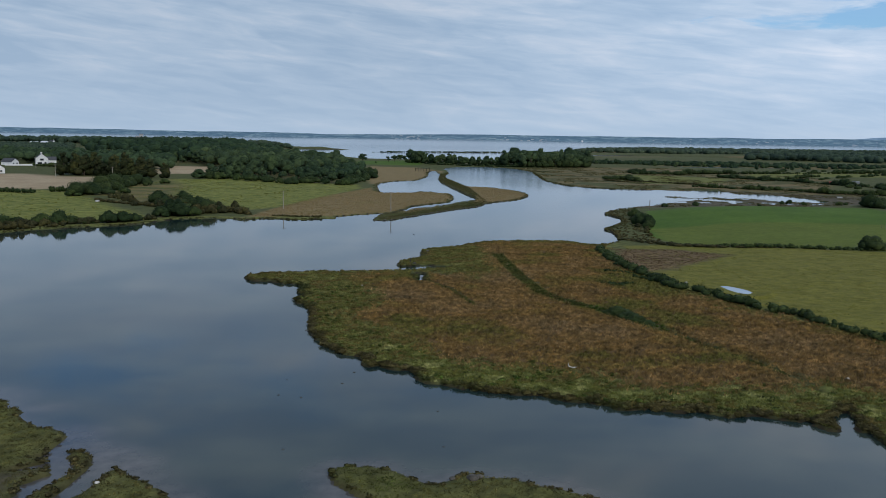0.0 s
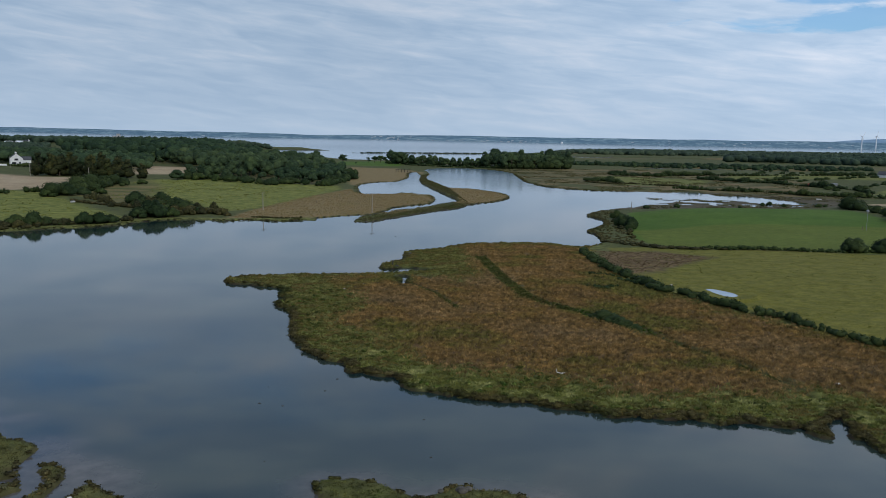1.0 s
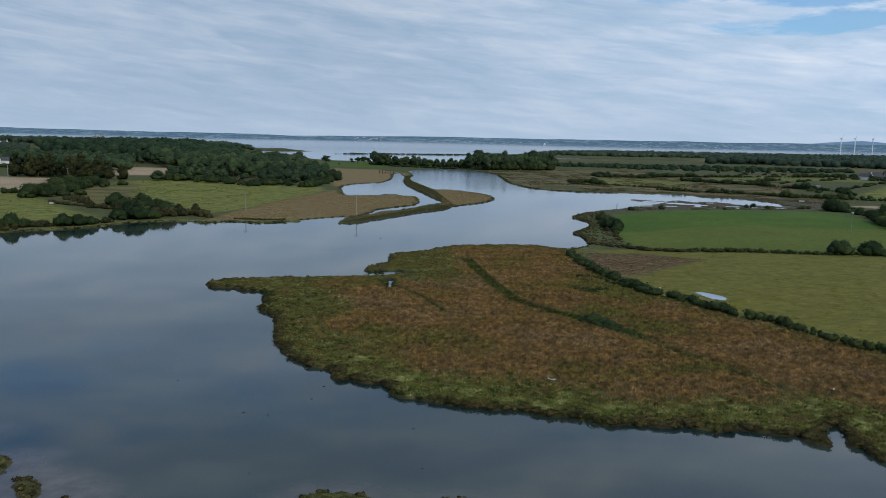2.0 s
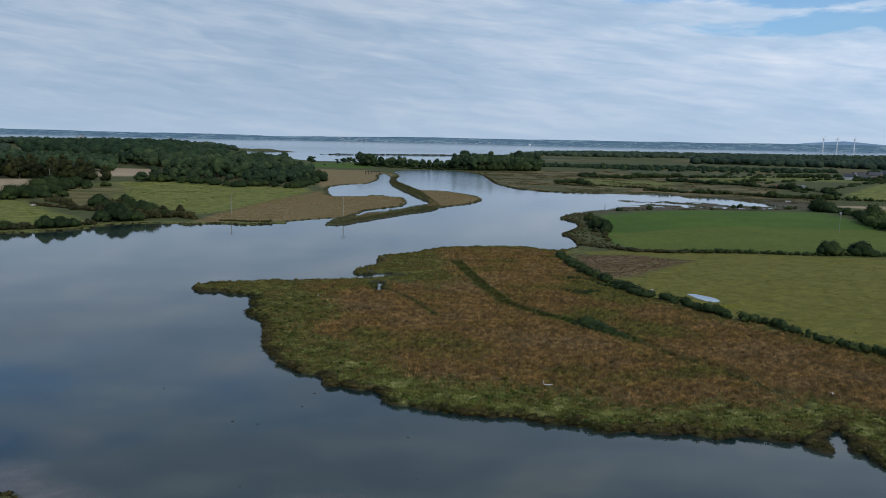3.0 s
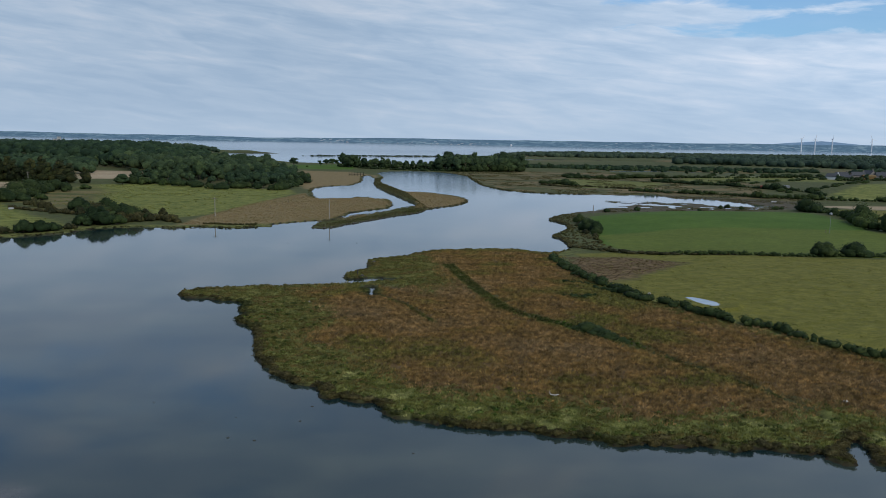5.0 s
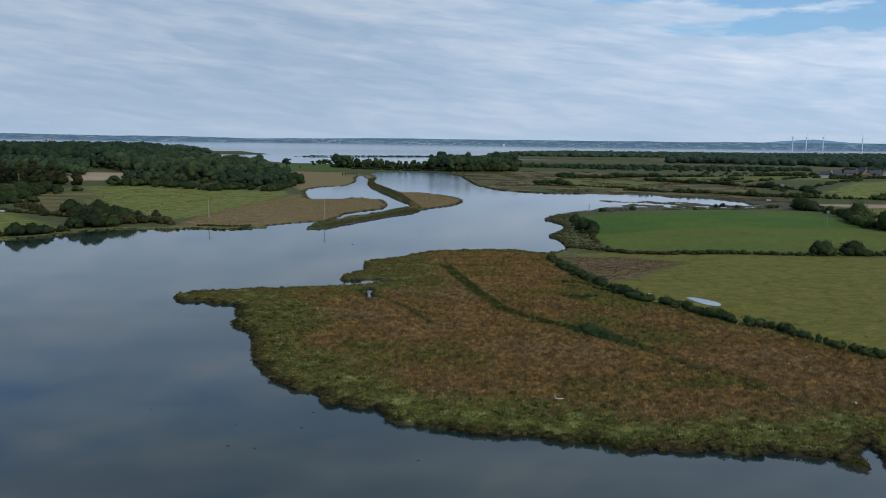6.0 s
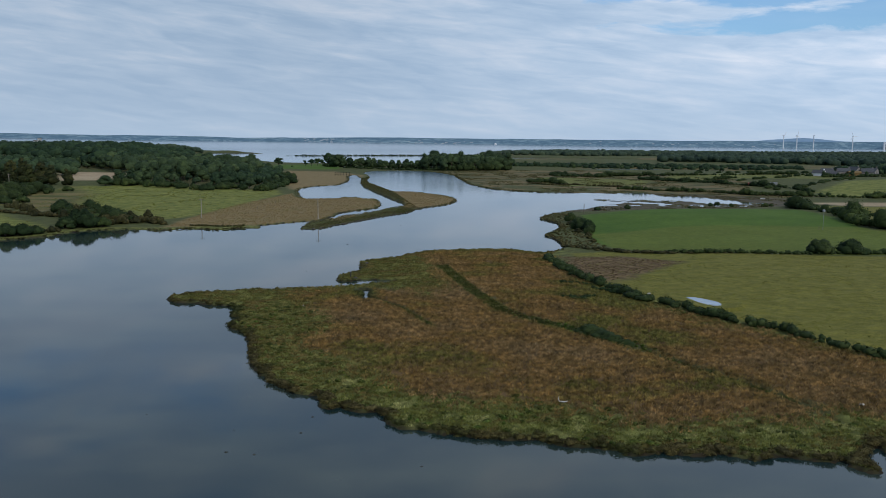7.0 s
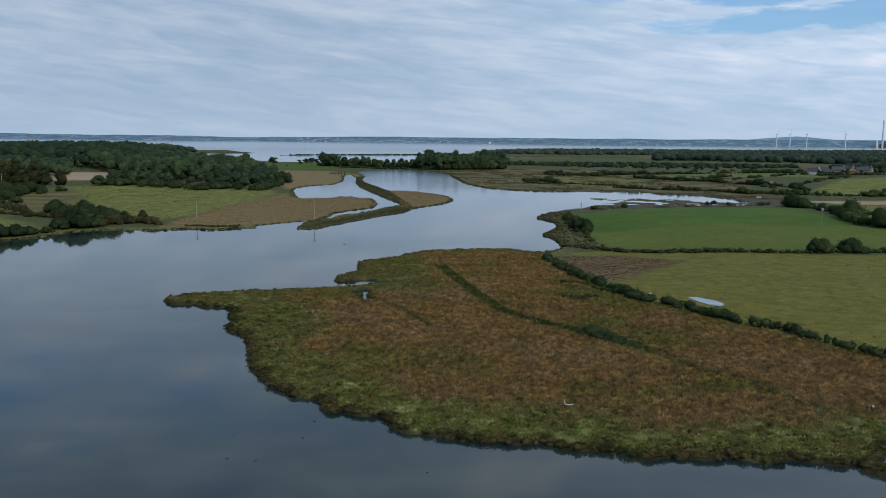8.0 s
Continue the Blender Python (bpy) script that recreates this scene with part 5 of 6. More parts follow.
def far_wood(name, poly, gap, tall, seed, label, material=None, leaf=0.6, leaves=18, crowns=4):
    """Stuff: a distant wood, one mesh of many small crowns."""
    rng = np.random.default_rng(seed)
    pts = np.array(scatter(rng, poly, gap))
    keep = shore_distance(pts[:, 0], pts[:, 1]) > 3
    pts = pts[keep]
    zs = height(pts[:, 0], pts[:, 1])
    lobes, hearts = [], []
    for (x, y), z in zip(pts, zs):
        t = tall * rng.uniform(0.85, 1.22)
        hearts += [(x, y, z + t * 0.35)] * crowns
        for k in range(crowns):
            r = gap * rng.uniform(0.28, 0.46)
            tip = r * rng.uniform(0.65, 0.9)
            lobes.append(((x + rng.uniform(-0.35, 0.35) * gap, y + rng.uniform(-0.35, 0.35) * gap, z + max(t - tip, 0.2 * t) * rng.uniform(0.55, 1.0)), (r, r, tip)))
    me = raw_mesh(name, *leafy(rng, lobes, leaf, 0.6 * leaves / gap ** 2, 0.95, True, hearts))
    me.materials.append(material or M_HAZED_LEAF)
    return tagged(new(name, me), label, "wood", kind="stuff")


far_wood("far_wood", [(-300, 740), (-240, 690), (-190, 700), (-175, 770), (-235, 900), (-300, 1060), (-340, 1150), (-500, 1120), (-420, 880), (-370, 790)], 12, 14.0, 401, "dark mixed wood on the western rise", M_LEAF, 0.6, 18)
far_wood("far_wood", [(-128, 600), (-112, 690), (-130, 800), (-250, 810), (-225, 660), (-178, 600)], 10, 12.0, 411, "dark back of the west wood", M_LEAF, 0.5, 24)
far_wood("far_wood", [(-92, 560), (-91, 640), (-104, 740), (-128, 780), (-114, 690), (-120, 570)], 9, 7.0, 412, "low wood behind the rush flats", M_LEAF, 0.5, 24)
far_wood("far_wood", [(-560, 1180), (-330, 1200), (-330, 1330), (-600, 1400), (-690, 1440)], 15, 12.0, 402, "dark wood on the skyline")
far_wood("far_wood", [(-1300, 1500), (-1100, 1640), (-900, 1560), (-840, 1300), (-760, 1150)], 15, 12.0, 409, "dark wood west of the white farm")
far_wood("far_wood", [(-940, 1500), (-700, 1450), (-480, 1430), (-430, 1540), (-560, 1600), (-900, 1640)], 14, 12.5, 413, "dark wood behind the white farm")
far_wood("far_wood", [(-800, 1270), (-620, 1260), (-500, 1000), (-440, 880), (-640, 800), (-720, 1000)], 14, 4.2, 410, "low trees and scrub below the white farm")
far_wood("far_wood", [(-640, 760), (-420, 660), (-362, 640), (-338, 655), (-290, 610), (-240, 560), (-222, 600), (-260, 700), (-420, 800)], 11, 9, 403, "garden trees round the white houses", M_LEAF)
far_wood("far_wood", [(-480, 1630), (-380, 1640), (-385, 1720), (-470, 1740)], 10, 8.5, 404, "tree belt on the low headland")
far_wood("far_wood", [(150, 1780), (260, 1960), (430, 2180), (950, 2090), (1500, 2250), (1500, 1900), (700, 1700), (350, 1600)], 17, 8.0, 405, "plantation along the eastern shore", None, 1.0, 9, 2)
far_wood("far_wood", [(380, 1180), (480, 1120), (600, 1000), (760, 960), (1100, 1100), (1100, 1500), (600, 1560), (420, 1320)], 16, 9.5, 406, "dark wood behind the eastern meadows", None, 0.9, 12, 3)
far_wood("far_wood", [(122, 965), (200, 955), (290, 945), (370, 920), (430, 870), (440, 900), (390, 945), (300, 985), (200, 1010), (130, 1015)], 8, 3.2, 407, "tree belt before the long lake", M_LEAF)
far_wood("far_wood", [(400, 700), (450, 660), (560, 700), (640, 800), (560, 900), (430, 800)], 15, 8, 408, "trees behind the farm", M_LEAF)

# ---- grasses and reeds ----
rng = np.random.default_rng(23)


def sown(poly, per_m2, keep=None, margin=0.6):
    """Random places in a polygon on dry land."""
    p = np.array(poly, float)
    lo, hi = p.min(0), p.max(0)
    n = int((hi[0] - lo[0]) * (hi[1] - lo[1]) * per_m2)
    pts = rng.uniform(lo, hi, (n, 2))
    ok = signed_distance(pts[:, 0], pts[:, 1], poly, 5.0) > 0
    pts = pts[ok]
    pts = pts[shore_distance(pts[:, 0], pts[:, 1]) > margin]
    return pts[keep(pts[:, 0], pts[:, 1])] if keep else pts


MARSH = MARSH_BACK + MARSH_TIP + MARSH_FRONT + INLET_EAST + [(70, 60), (85, 80), (63.5, 118), (48, 152), (38, 180), (34, 218)]


def ditch_gap(x, y):
    a = -signed_distance(x, y, DITCH, 20.0, False)
    b = -signed_distance(x, y, DITCH_SHORT, 20.0, False)
    return np.minimum(a, b + 0.9)


def reed_here(x, y):
    wob = value_noise(x, y, 11.0, 31, 3) * 3.5 + value_noise(x, y, 2.6, 35, 2) * 1.4
    return (signed_distance(x, y, REED, 60.0) + wob + lattice(np.floor(x * 3), np.floor(y * 3), 7) * 7 - 3.5 > 0) & (ditch_gap(x, y) > np.where(y > 126, 1.6, 0.45))


REED_AREA = [(a + (7 if a > 20 else -7), b + (6 if b > 150 else -6)) for a, b in REED]


def lush(x, y):
    return value_noise(x, y, 3.0, 53, 3) > -0.7


def front(x, y):
    return (y < 150) & (x > -11 + 5 * value_noise(x, y, 9.0, 59, 2))


def thin(x, y):
    return value_noise(x, y, 4.0, 51, 3) > -0.62


blades("reed_bed", sown(REED_AREA, 8.0, lambda x, y: reed_here(x, y) & thin(x, y)), 0.42, 0.055, 5, M_REED, "rust-brown dry reeds covering the marsh", 501, 0.7, 0.14)
blades("ditch_sedge", sown(REED, 13.0, lambda x, y: (ditch_gap(x, y) < np.where(y > 126, 1.25, 0.5)) & (value_noise(x, y, 9.0, 91, 2) > -0.45)), 0.30, 0.06, 5, M_SEDGE, "dark green sedge filling the marsh ditches", 505, 0.5)
blades("marsh_grass", sown(MARSH, 13.0, lambda x, y: ~reed_here(x, y) & (ditch_gap(x, y) > 1.3) & front(x, y) & lush(x, y), 0.25), 0.22, 0.065, 4, M_GRASS, "yellow-green salt-marsh grass on the shore", 502, 0.6)
blades("marsh_grass", sown(MARSH, 10.0, lambda x, y: ~reed_here(x, y) & ~front(x, y), 0.25), 0.22, 0.07, 4, M_SALTGRASS, "olive marsh grass on the back of the marsh", 503, 0.5)
blades("bank_grass", sown(MARSH, 22.0, lambda x, y: (shore_distance(x, y) < 0.8) & (y < 165), 0.02), 0.10, 0.05, 5, M_EDGE, "rank grass overhanging the marsh edge", 504, 0.7)
for k, islet in enumerate((NEAR_SHORE + [(-70, 70), (-75, 88)], HOOK_ISLET, WEDGE_ISLET, LONG_ISLET, NEAR_FLAT + [(-46, 58), (-46, 64)])):
    blades("islet_grass", sown(islet, 12.0, None, 0.3), 0.10, 0.04, 6, M_TURF, "short olive grass on a marsh islet", 510 + k, 0.7)
blades("rushes", sown(RUSH_FLATS, 1.2), 0.22, 0.13, 3, M_RUSH, "tan rushes on the flats behind the dam", 520)
blades("rushes", sown(DAM_SPIT, 1.2), 0.22, 0.13, 3, M_RUSH, "tan rushes on the spit", 521)
blades("dam_grass", sown([(a, b) for a, b in DAM_INNER] + [(-27, 292), (-6, 338), (8, 372), (-4, 505), (-18, 620), (-22, 720)], 3.0, None, 0.3), 0.24, 0.12, 4, M_BANKGRASS, "rough olive grass on the old dam", 522)
blades("pasture_tussocks", sown(SOUTHWEST_FIELD, 0.08, lambda x, y: (x > -320) & (value_noise(x, y, 7.0, 97, 2) > 0.05)), 0.22, 0.2, 6, M_PASTURE, "dark tussocks in the green field", 523)
blades("pasture_tussocks", sown(WEST_PASTURE, 0.13, lambda x, y: value_noise(x, y, 11.0, 95, 3) > 0.12), 0.24, 0.22, 6, M_PASTURE, "rough tussocks in the west pasture", 524)

blades("pasture_grass", sown(COW_PASTURE, 0.8, lambda x, y: (x < 140) & (value_noise(x, y, 5.0, 57, 3) > -0.1)), 0.07, 0.12, 5, M_PASTURE, "short tufty grass in the grazed pasture", 525, 0.7, 0.3)

def tussocks(name, places, size, tall, material, label, seed, leaf=0.11, dense=26.0, hull=0.88):
    """Stuff: low domed tussocks of grass, one mesh."""
    r = np.random.default_rng(seed)
    z = height(places[:, 0], places[:, 1])
    lobes = []
    for (x, y), h in zip(places, z):
        s = size * r.uniform(0.55, 1.25)
        lobes.append(((x, y, h + tall * 0.1), (s, s * r.uniform(0.7, 1.2), tall * r.uniform(0.6, 1.2))))
    me = raw_mesh(name, *leafy(r, lobes, leaf, dense, hull, True))
    me.materials.append(material)
    return tagged(new(name, me), label, "grass", kind="stuff")


tussocks("bank_tussocks", sown(MARSH, 4.2, lambda x, y: (shore_distance(x, y) < 0.9) & (y < 175), -0.1), 0.60, 0.30, M_EDGE, "brown domed sedge tussocks along the marsh edge", 541, 0.09, 30.0, 0.72)
tussocks("marsh_tussocks", sown(MARSH, 0.26, lambda x, y: ~reed_here(x, y) & (y < 160), 0.8), 0.42, 0.26, M_TUSSOCK, "dark green grass tussocks on the marsh", 542)
for k, islet in enumerate((NEAR_SHORE + [(-70, 70), (-75, 88)], HOOK_ISLET, WEDGE_ISLET, LONG_ISLET, NEAR_FLAT + [(-46, 58), (-46, 64)])):
    tussocks("islet_tussocks", sown(islet, 2.4, lambda x, y: shore_distance(x, y) < 0.55, 0.0), 0.34, 0.15, M_EDGE, "brown sedge tussocks round a marsh islet", 550 + k)

tussocks("earth_clods", sown(BARE_EARTH, 0.8), 0.22, 0.09, M_CLOD, "trampled brown clods in the bare corner of the pasture", 545)


def shore_tufts(line, gap, size, tall, seed, label, reach=2.0):
    """Tussocks scattered along a stretch of shore, on its land side."""
    r = np.random.default_rng(seed)
    p = np.repeat(np.array(wayside(line, gap)), 4, axis=0)
    p = p + r.uniform(-reach, reach, p.shape)
    d = shore_distance(p[:, 0], p[:, 1])
    return tussocks("shore_tussocks", p[(d > 0.1) & (d < reach)], size, tall, M_BANKGRASS, label, seed, size * 0.24, 5.0 / size)


tussocks("cape_tussocks", sown(CAPE_SHORE + [(58, 243), (56, 258), (60, 285), (66, 320), (70, 355)], 0.35, None, 1.0), 0.55, 0.26, M_BANKGRASS, "rough brown sedge tussocks covering the cape", 567, 0.14, 9.0)
shore_tufts(CAPE_SHORE, 0.8, 0.5, 0.26, 561, "brown sedge tussocks on the cape")
shore_tufts(LEFT_BANK[:18], 1.6, 0.6, 0.18, 562, "brown sedge tussocks along the west bank")
shore_tufts(HEAD_SHORE[2:12], 2.2, 0.8, 0.20, 563, "dark sedge edge of the eastern marsh", 2.6)
shore_tufts(LAGOON_SHORE, 3.2, 0.6, 0.14, 564, "dark sedge edge of the lagoon", 2.4)
shore_tufts(DAM_OUTER[5:15], 2.4, 0.6, 0.16, 565, "dark sedge edge of the spit", 1.8)
shore_tufts(MARSH_BACK, 1.6, 0.5, 0.3, 566, "brown sedge on the back of the marsh", 1.5)

blades("marsh_rushes", sown(EAST_MARSH, 0.16, lambda x, y: value_noise(x, y * 0.5, 14.0, 98, 3) > 0.08, 2.0), 0.36, 0.28, 6, M_BANKGRASS, "brown-green rush tufts on the dry marsh", 568, 0.6, 0.6)
blades("mud_sedge", sown(MUDFLAT, 0.35, lambda x, y: value_noise(x, y * 0.6, 8.0, 99, 3) > 0.0, 0.6), 0.30, 0.22, 6, M_BANKGRASS, "low brown sedge on the mudflats", 569, 0.7, 0.5)

# bushes in the ditch of the reedbed
for k, (x, y, s) in enumerate([(25.6, 138, 0.7), (26.8, 137, 0.85), (28.2, 135, 0.8), (29.2, 132.5, 0.6), (30.4, 130, 0.55)]):
    BUSH.plant(rng, x, y, s, 0.7, label="low dark bush in the reedbed ditch", group="bushes in the reedbed")


# ---- poles, houses, turbines ----
def utility_pole(x, y, tall, turn, label):
    """A timber pole with cross arm and insulators."""
    base = tagged(new("utility_pole"), label, "pole")
    base.matrix_basis = pose(x, y, ground_at(x, y), 0, 0, turn)
    bm = bmesh.new()
    tube(bm, [(0, 0, -0.3), (0, 0, tall * 0.5), (0, 0, tall)], [0.17, 0.15, 0.12], 10)
    part("shaft", bm, M_PALEPOLE, base)
    part("cross_arm", box_mesh(-0.9, 0.9, -0.21, -0.12, tall - 0.45, tall - 0.32, 0.01), M_TIMBER, base)
    for dx in (-0.8, 0.0, 0.8):
        bm = bmesh.new()
        tube(bm, [(dx, -0.165, tall - 0.32), (dx, -0.165, tall - 0.24), (dx, -0.165, tall - 0.12)], [0.03, 0.07, 0.04], 8)
        part("insulator", bm, M_DARK, base)
    return base


for x, y, h, a in ((-76.4, 330.5, 7.4, 20), (-32.4, 328.0, 8.0, 15), (-260, 505, 8.0, 30), (-217.2, 490, 7.5, 30), (-318, 590, 8.0, 20)):
    utility_pole(x, y, h, a, "weathered timber utility pole standing in the rushes" if y < 400 else "timber utility pole beside the stubble field")


def house(x, y, turn, wide, deep, eaves, ridge, label, wall=None, roof=None, windows=(), chimneys=(), name="house", category="house"):
    """A gabled house: the gable, wide across, faces -y before turning; ridge runs along y."""
    wall, roof = wall or M_WHITE, roof or M_SLATE
    base = tagged(new(name), label, category)
    base.matrix_basis = pose(x, y, ground_at(x, y) - 0.1, 0, 0, turn)
    bm = bmesh.new()
    w = wide / 2
    a = [bm.verts.new(p) for p in ((-w, 0, 0), (w, 0, 0), (w, 0, eaves), (0, 0, ridge), (-w, 0, eaves))]
    b = [bm.verts.new(p) for p in ((-w, deep, 0), (w, deep, 0), (w, deep, eaves), (0, deep, ridge), (-w, deep, eaves))]
    bm.faces.new(a), bm.faces.new(b[::-1])
    for i in range(5):
        bm.faces.new((a[i], b[i], b[(i + 1) % 5], a[(i + 1) % 5]))
    bmesh.ops.recalc_face_normals(bm, faces=bm.faces[:])
    part("wall", bm, wall, base)
    s = (ridge - eaves) / w
    for side in (-1, 1):
        bm = bmesh.new()
        over = 0.35
        p = [(0.0, ridge), (side * (w + over), eaves - over * s)]
        q = [(0.0, ridge + 0.2), (side * (w + over), eaves - over * s + 0.2)]
        vs = [bm.verts.new((px, yy, pz + 0.02)) for yy in (-0.3, deep + 0.3) for px, pz in (p[0], p[1], q[1], q[0])]
        for f in ((0, 1, 2, 3), (7, 6, 5, 4), (0, 4, 5, 1), (1, 5, 6, 2), (2, 6, 7, 3), (3, 7, 4, 0)):
            bm.faces.new([vs[i] for i in f])
        bmesh.ops.recalc_face_normals(bm, faces=bm.faces[:])
        part("roof", bm, roof, base)
    for wx, wz, ww, wh in windows:
        win = part("window", box_mesh(wx - ww / 2, wx + ww / 2, -0.05, 0.02, wz, wz + wh), M_WHITE, base)
        part("pane", box_mesh(wx - ww / 2 + 0.07, wx + ww / 2 - 0.07, -0.075, -0.045, wz + 0.07, wz + wh - 0.07), M_DARKGLASS, win)
        part("sill", box_mesh(wx - ww / 2 - 0.08, wx + ww / 2 + 0.08, -0.16, -0.04, wz - 0.1, wz), M_STONE, win)
    for cx, cy in chimneys:
        ch = part("chimney", box_mesh(cx - 0.45, cx + 0.45, cy - 0.35, cy + 0.35, eaves, ridge + 1.1, 0.03), wall, base)
        bm = bmesh.new()
        tube(bm, [(cx, cy, ridge + 1.05), (cx, cy, ridge + 1.5)], [0.16, 0.13], 8)
        part("chimney_pot", bm, M_RUST, ch)
    return base


house(-333, 627, 30, 9.0, 12.0, 5.0, 8.6, "white rendered two-storey house with slate roof", windows=((0, 3.4, 2.6, 1.5), (-1.6, 0.7, 3.2, 1.5), (2.4, 0.8, 1.4, 1.5)), chimneys=((0.0, 1.2), (0, 10.5)))
house(-329, 641, 120, 6.0, 7.0, 3.4, 5.6, "white side wing of the house with slate roof", windows=((0, 1.0, 1.6, 1.2),))
house(-309, 527, 33, 7.5, 11.0, 3.4, 6.4, "white cottage with dark slate roof by the stubble field", windows=((-1.6, 1.0, 1.2, 1.3), (1.6, 1.0, 1.2, 1.3)), chimneys=((0, 1.0),))
house(-349, 618, 70, 6.5, 11.0, 2.8, 5.2, "small white bungalow with slate roof", windows=((-1.5, 0.9, 1.4, 1.2), (1.5, 0.9, 1.4, 1.2)))
house(-700, 1340, 80, 7.0, 12.0, 3.0, 5.0, "long white farm shed on the rise", roof=M_STEEL, name="farm_shed", category="shed")
house(-684, 1328, 60, 7.5, 10.0, 4.0, 6.6, "white farmhouse on the rise", chimneys=((0, 1.0),))
house(-722, 1348, 85, 6.0, 12.0, 2.8, 4.4, "white farm shed on the rise", roof=M_STEEL, name="farm_shed", category="shed")
# the garden wall in front of the house
tagged(part("garden_wall", box_mesh(-10, 10, -0.15, 0.15, -0.3, 1.3, 0.02), M_WHITE), "low white garden wall by the house", "wall").matrix_basis = pose(-344, 614, ground_at(-344, 614), 0, 0, 8)


def stone_tower(x, y):
    base = tagged(new("stone_tower"), "pale stone tower with a lower wing above the trees", "tower")
    base.matrix_basis = pose(x, y, ground_at(x, y), 0, 0, 12)
    part("tower_wall", box_mesh(-3, 3, -3, 3, -1, 17.5, 0.1), M_ASHLAR, base)
    part("parapet", box_mesh(-3.3, 3.3, -3.3, 3.3, 17.5, 18.4, 0.1), M_ASHLAR, base)
    wing = part("wing_wall", box_mesh(-9.5, -3.02, -3, 4, -1, 14.0, 0.1), M_ASHLAR, base)
    part("wing_roof", box_mesh(-9.8, -3.03, -3.3, 4.3, 14.0, 14.6, 0.05), M_SLATE, wing)
    for k in range(3):
        part("slit_window", box_mesh(-0.4, 0.4, -3.05, -2.9, 5 + 4 * k, 6.6 + 4 * k), M_DARKGLASS, base)
    return base


stone_tower(-610, 1500)


def farm_village():
    """The stone farmstead in the east with its yellow store."""
    spots = [(330, 640, 40, 5.5, 9, 2.6, 4.6, M_WHITE, M_SLATE), (342, 650, 75, 6, 9, 3.2, 5.6, M_STONE, M_SLATE), (353, 646, 85, 6, 10, 3.6, 6.0, M_STONE, M_SLATE),
             (366, 656, 15, 6.5, 9, 3.8, 6.8, M_STONE, M_SLATE), (376, 652, 70, 6, 9, 3.2, 5.6, M_STONE, M_SLATE), (386, 664, 30, 6.5, 9, 3.2, 5.6, M_STONE, M_SLATE), (337, 634, 60, 5, 8, 2.4, 4.0, M_STONE, M_SLATE)]
    for x, y, a, w, d, e, r, wall, roof in spots:
        house(x, y, a, w, d, e, r, "grey stone farm building with slate roof" if wall is M_STONE else "low white farm cottage with slate roof", wall, roof,
              windows=((-1.6, 1.2, 1.0, 1.2), (1.6, 1.2, 1.0, 1.2)), chimneys=((0, 0.8),))
    house(358, 640, 85, 5, 9, 3.0, 4.0, "ochre-yellow clad store in the farmyard", M_RUST, M_RUST, name="farm_store", category="shed")


farm_village()
for x, y, s in [(325, 632, 0.4), (333, 627, 0.35), (348, 633, 0.45), (364, 641, 0.4), (380, 648, 0.5), (350, 660, 0.55), (372, 668, 0.6), (390, 655, 0.5), (338, 656, 0.5)]:
    OAK.plant(rng, x, y, s, 0.9, label="small dark garden tree at the stone farm", group="trees of the stone farm")
hedge("hedgerow", [(318, 618), (345, 626), (372, 634), (400, 646)], 2.6, 4.5, 334, "dark garden hedge before the stone farm", leaf=0.32, dense=2.0, uneven=0.7)


def wind_turbine(x, y, z, hub, turn, spin):
    base = tagged(new("wind_turbine"), "white three-bladed wind turbine across the bay", "wind turbine", "wind turbines")
    base.matrix_basis = pose(x, y, z, 0, 0, turn)
    bm = bmesh.new()
    tube(bm, [(0, 0, -2), (0, 0, hub * 0.5), (0, 0, hub)], [3.2, 2.6, 2.0], 12)
    part("tower", bm, M_STEEL, base)
    part("nacelle", box_mesh(-2.0, 2.0, -4, 5, hub - 1.8, hub + 2.0, 0.4), M_STEEL, base)
    for k in range(3):
        a = radians(spin + 120 * k)
        d, s = Vector((math.sin(a), 0, math.cos(a))), Vector((math.cos(a), 0, -math.sin(a)))
        bm = bmesh.new()
        c = Vector((0, -4.6, hub))
        pts = [(0, 0.8), (5, 1.9), (14, 1.4), (27, 0.5)]
        front = [bm.verts.new(c + d * r + s * w * 0.6 + Vector((0, -0.35, 0))) for r, w in pts] + [bm.verts.new(c + d * r - s * w * 0.9 + Vector((0, -0.1, 0))) for r, w in reversed(pts)]
        back = [bm.verts.new(v.co + Vector((0, 0.5, 0))) for v in front]
        bm.faces.new(front), bm.faces.new(back[::-1])
        for i in range(8):
            bm.faces.new((front[i], back[i], back[(i + 1) % 8], front[(i + 1) % 8]))
        bmesh.ops.recalc_face_normals(bm, faces=bm.faces[:])
        part("blade", bm, M_STEEL, base)
    return base


for x, a, s in ((2097, 30, 40), (2171, 20, 10), (2264, 60, 75), (2482, -5, 95)):
    wind_turbine(x, 4420, 8.0, 63.5, a, s)


def power_station(x, y):
    base = tagged(new("power_station"), "grey power station with a tall chimney on the far shore", "power station")
    base.matrix_basis = pose(x, y, 3, 0, 0, 0)
    bm = bmesh.new()
    tube(bm, [(0, 0, 0), (0, 0, 75), (0, 0, 149)], [5.6, 4.4, 3.5], 16)
    part("chimney_stack", bm, M_STEEL, base, "pale concrete chimney stack")
    bm = bmesh.new()
    tube(bm, [(-32, 0, 0), (-32, 0, 38)], [6, 6], 14)
    part("silo", bm, M_STEEL, base)
    part("turbine_hall", box_mesh(14, 120, -20, 30, 0, 34, 0.5), M_GREY, base)
    part("annex", box_mesh(-16, 12, 12, 40, 0, 20, 0.5), M_GREY, base)
    return base


power_station(2691, 4420)


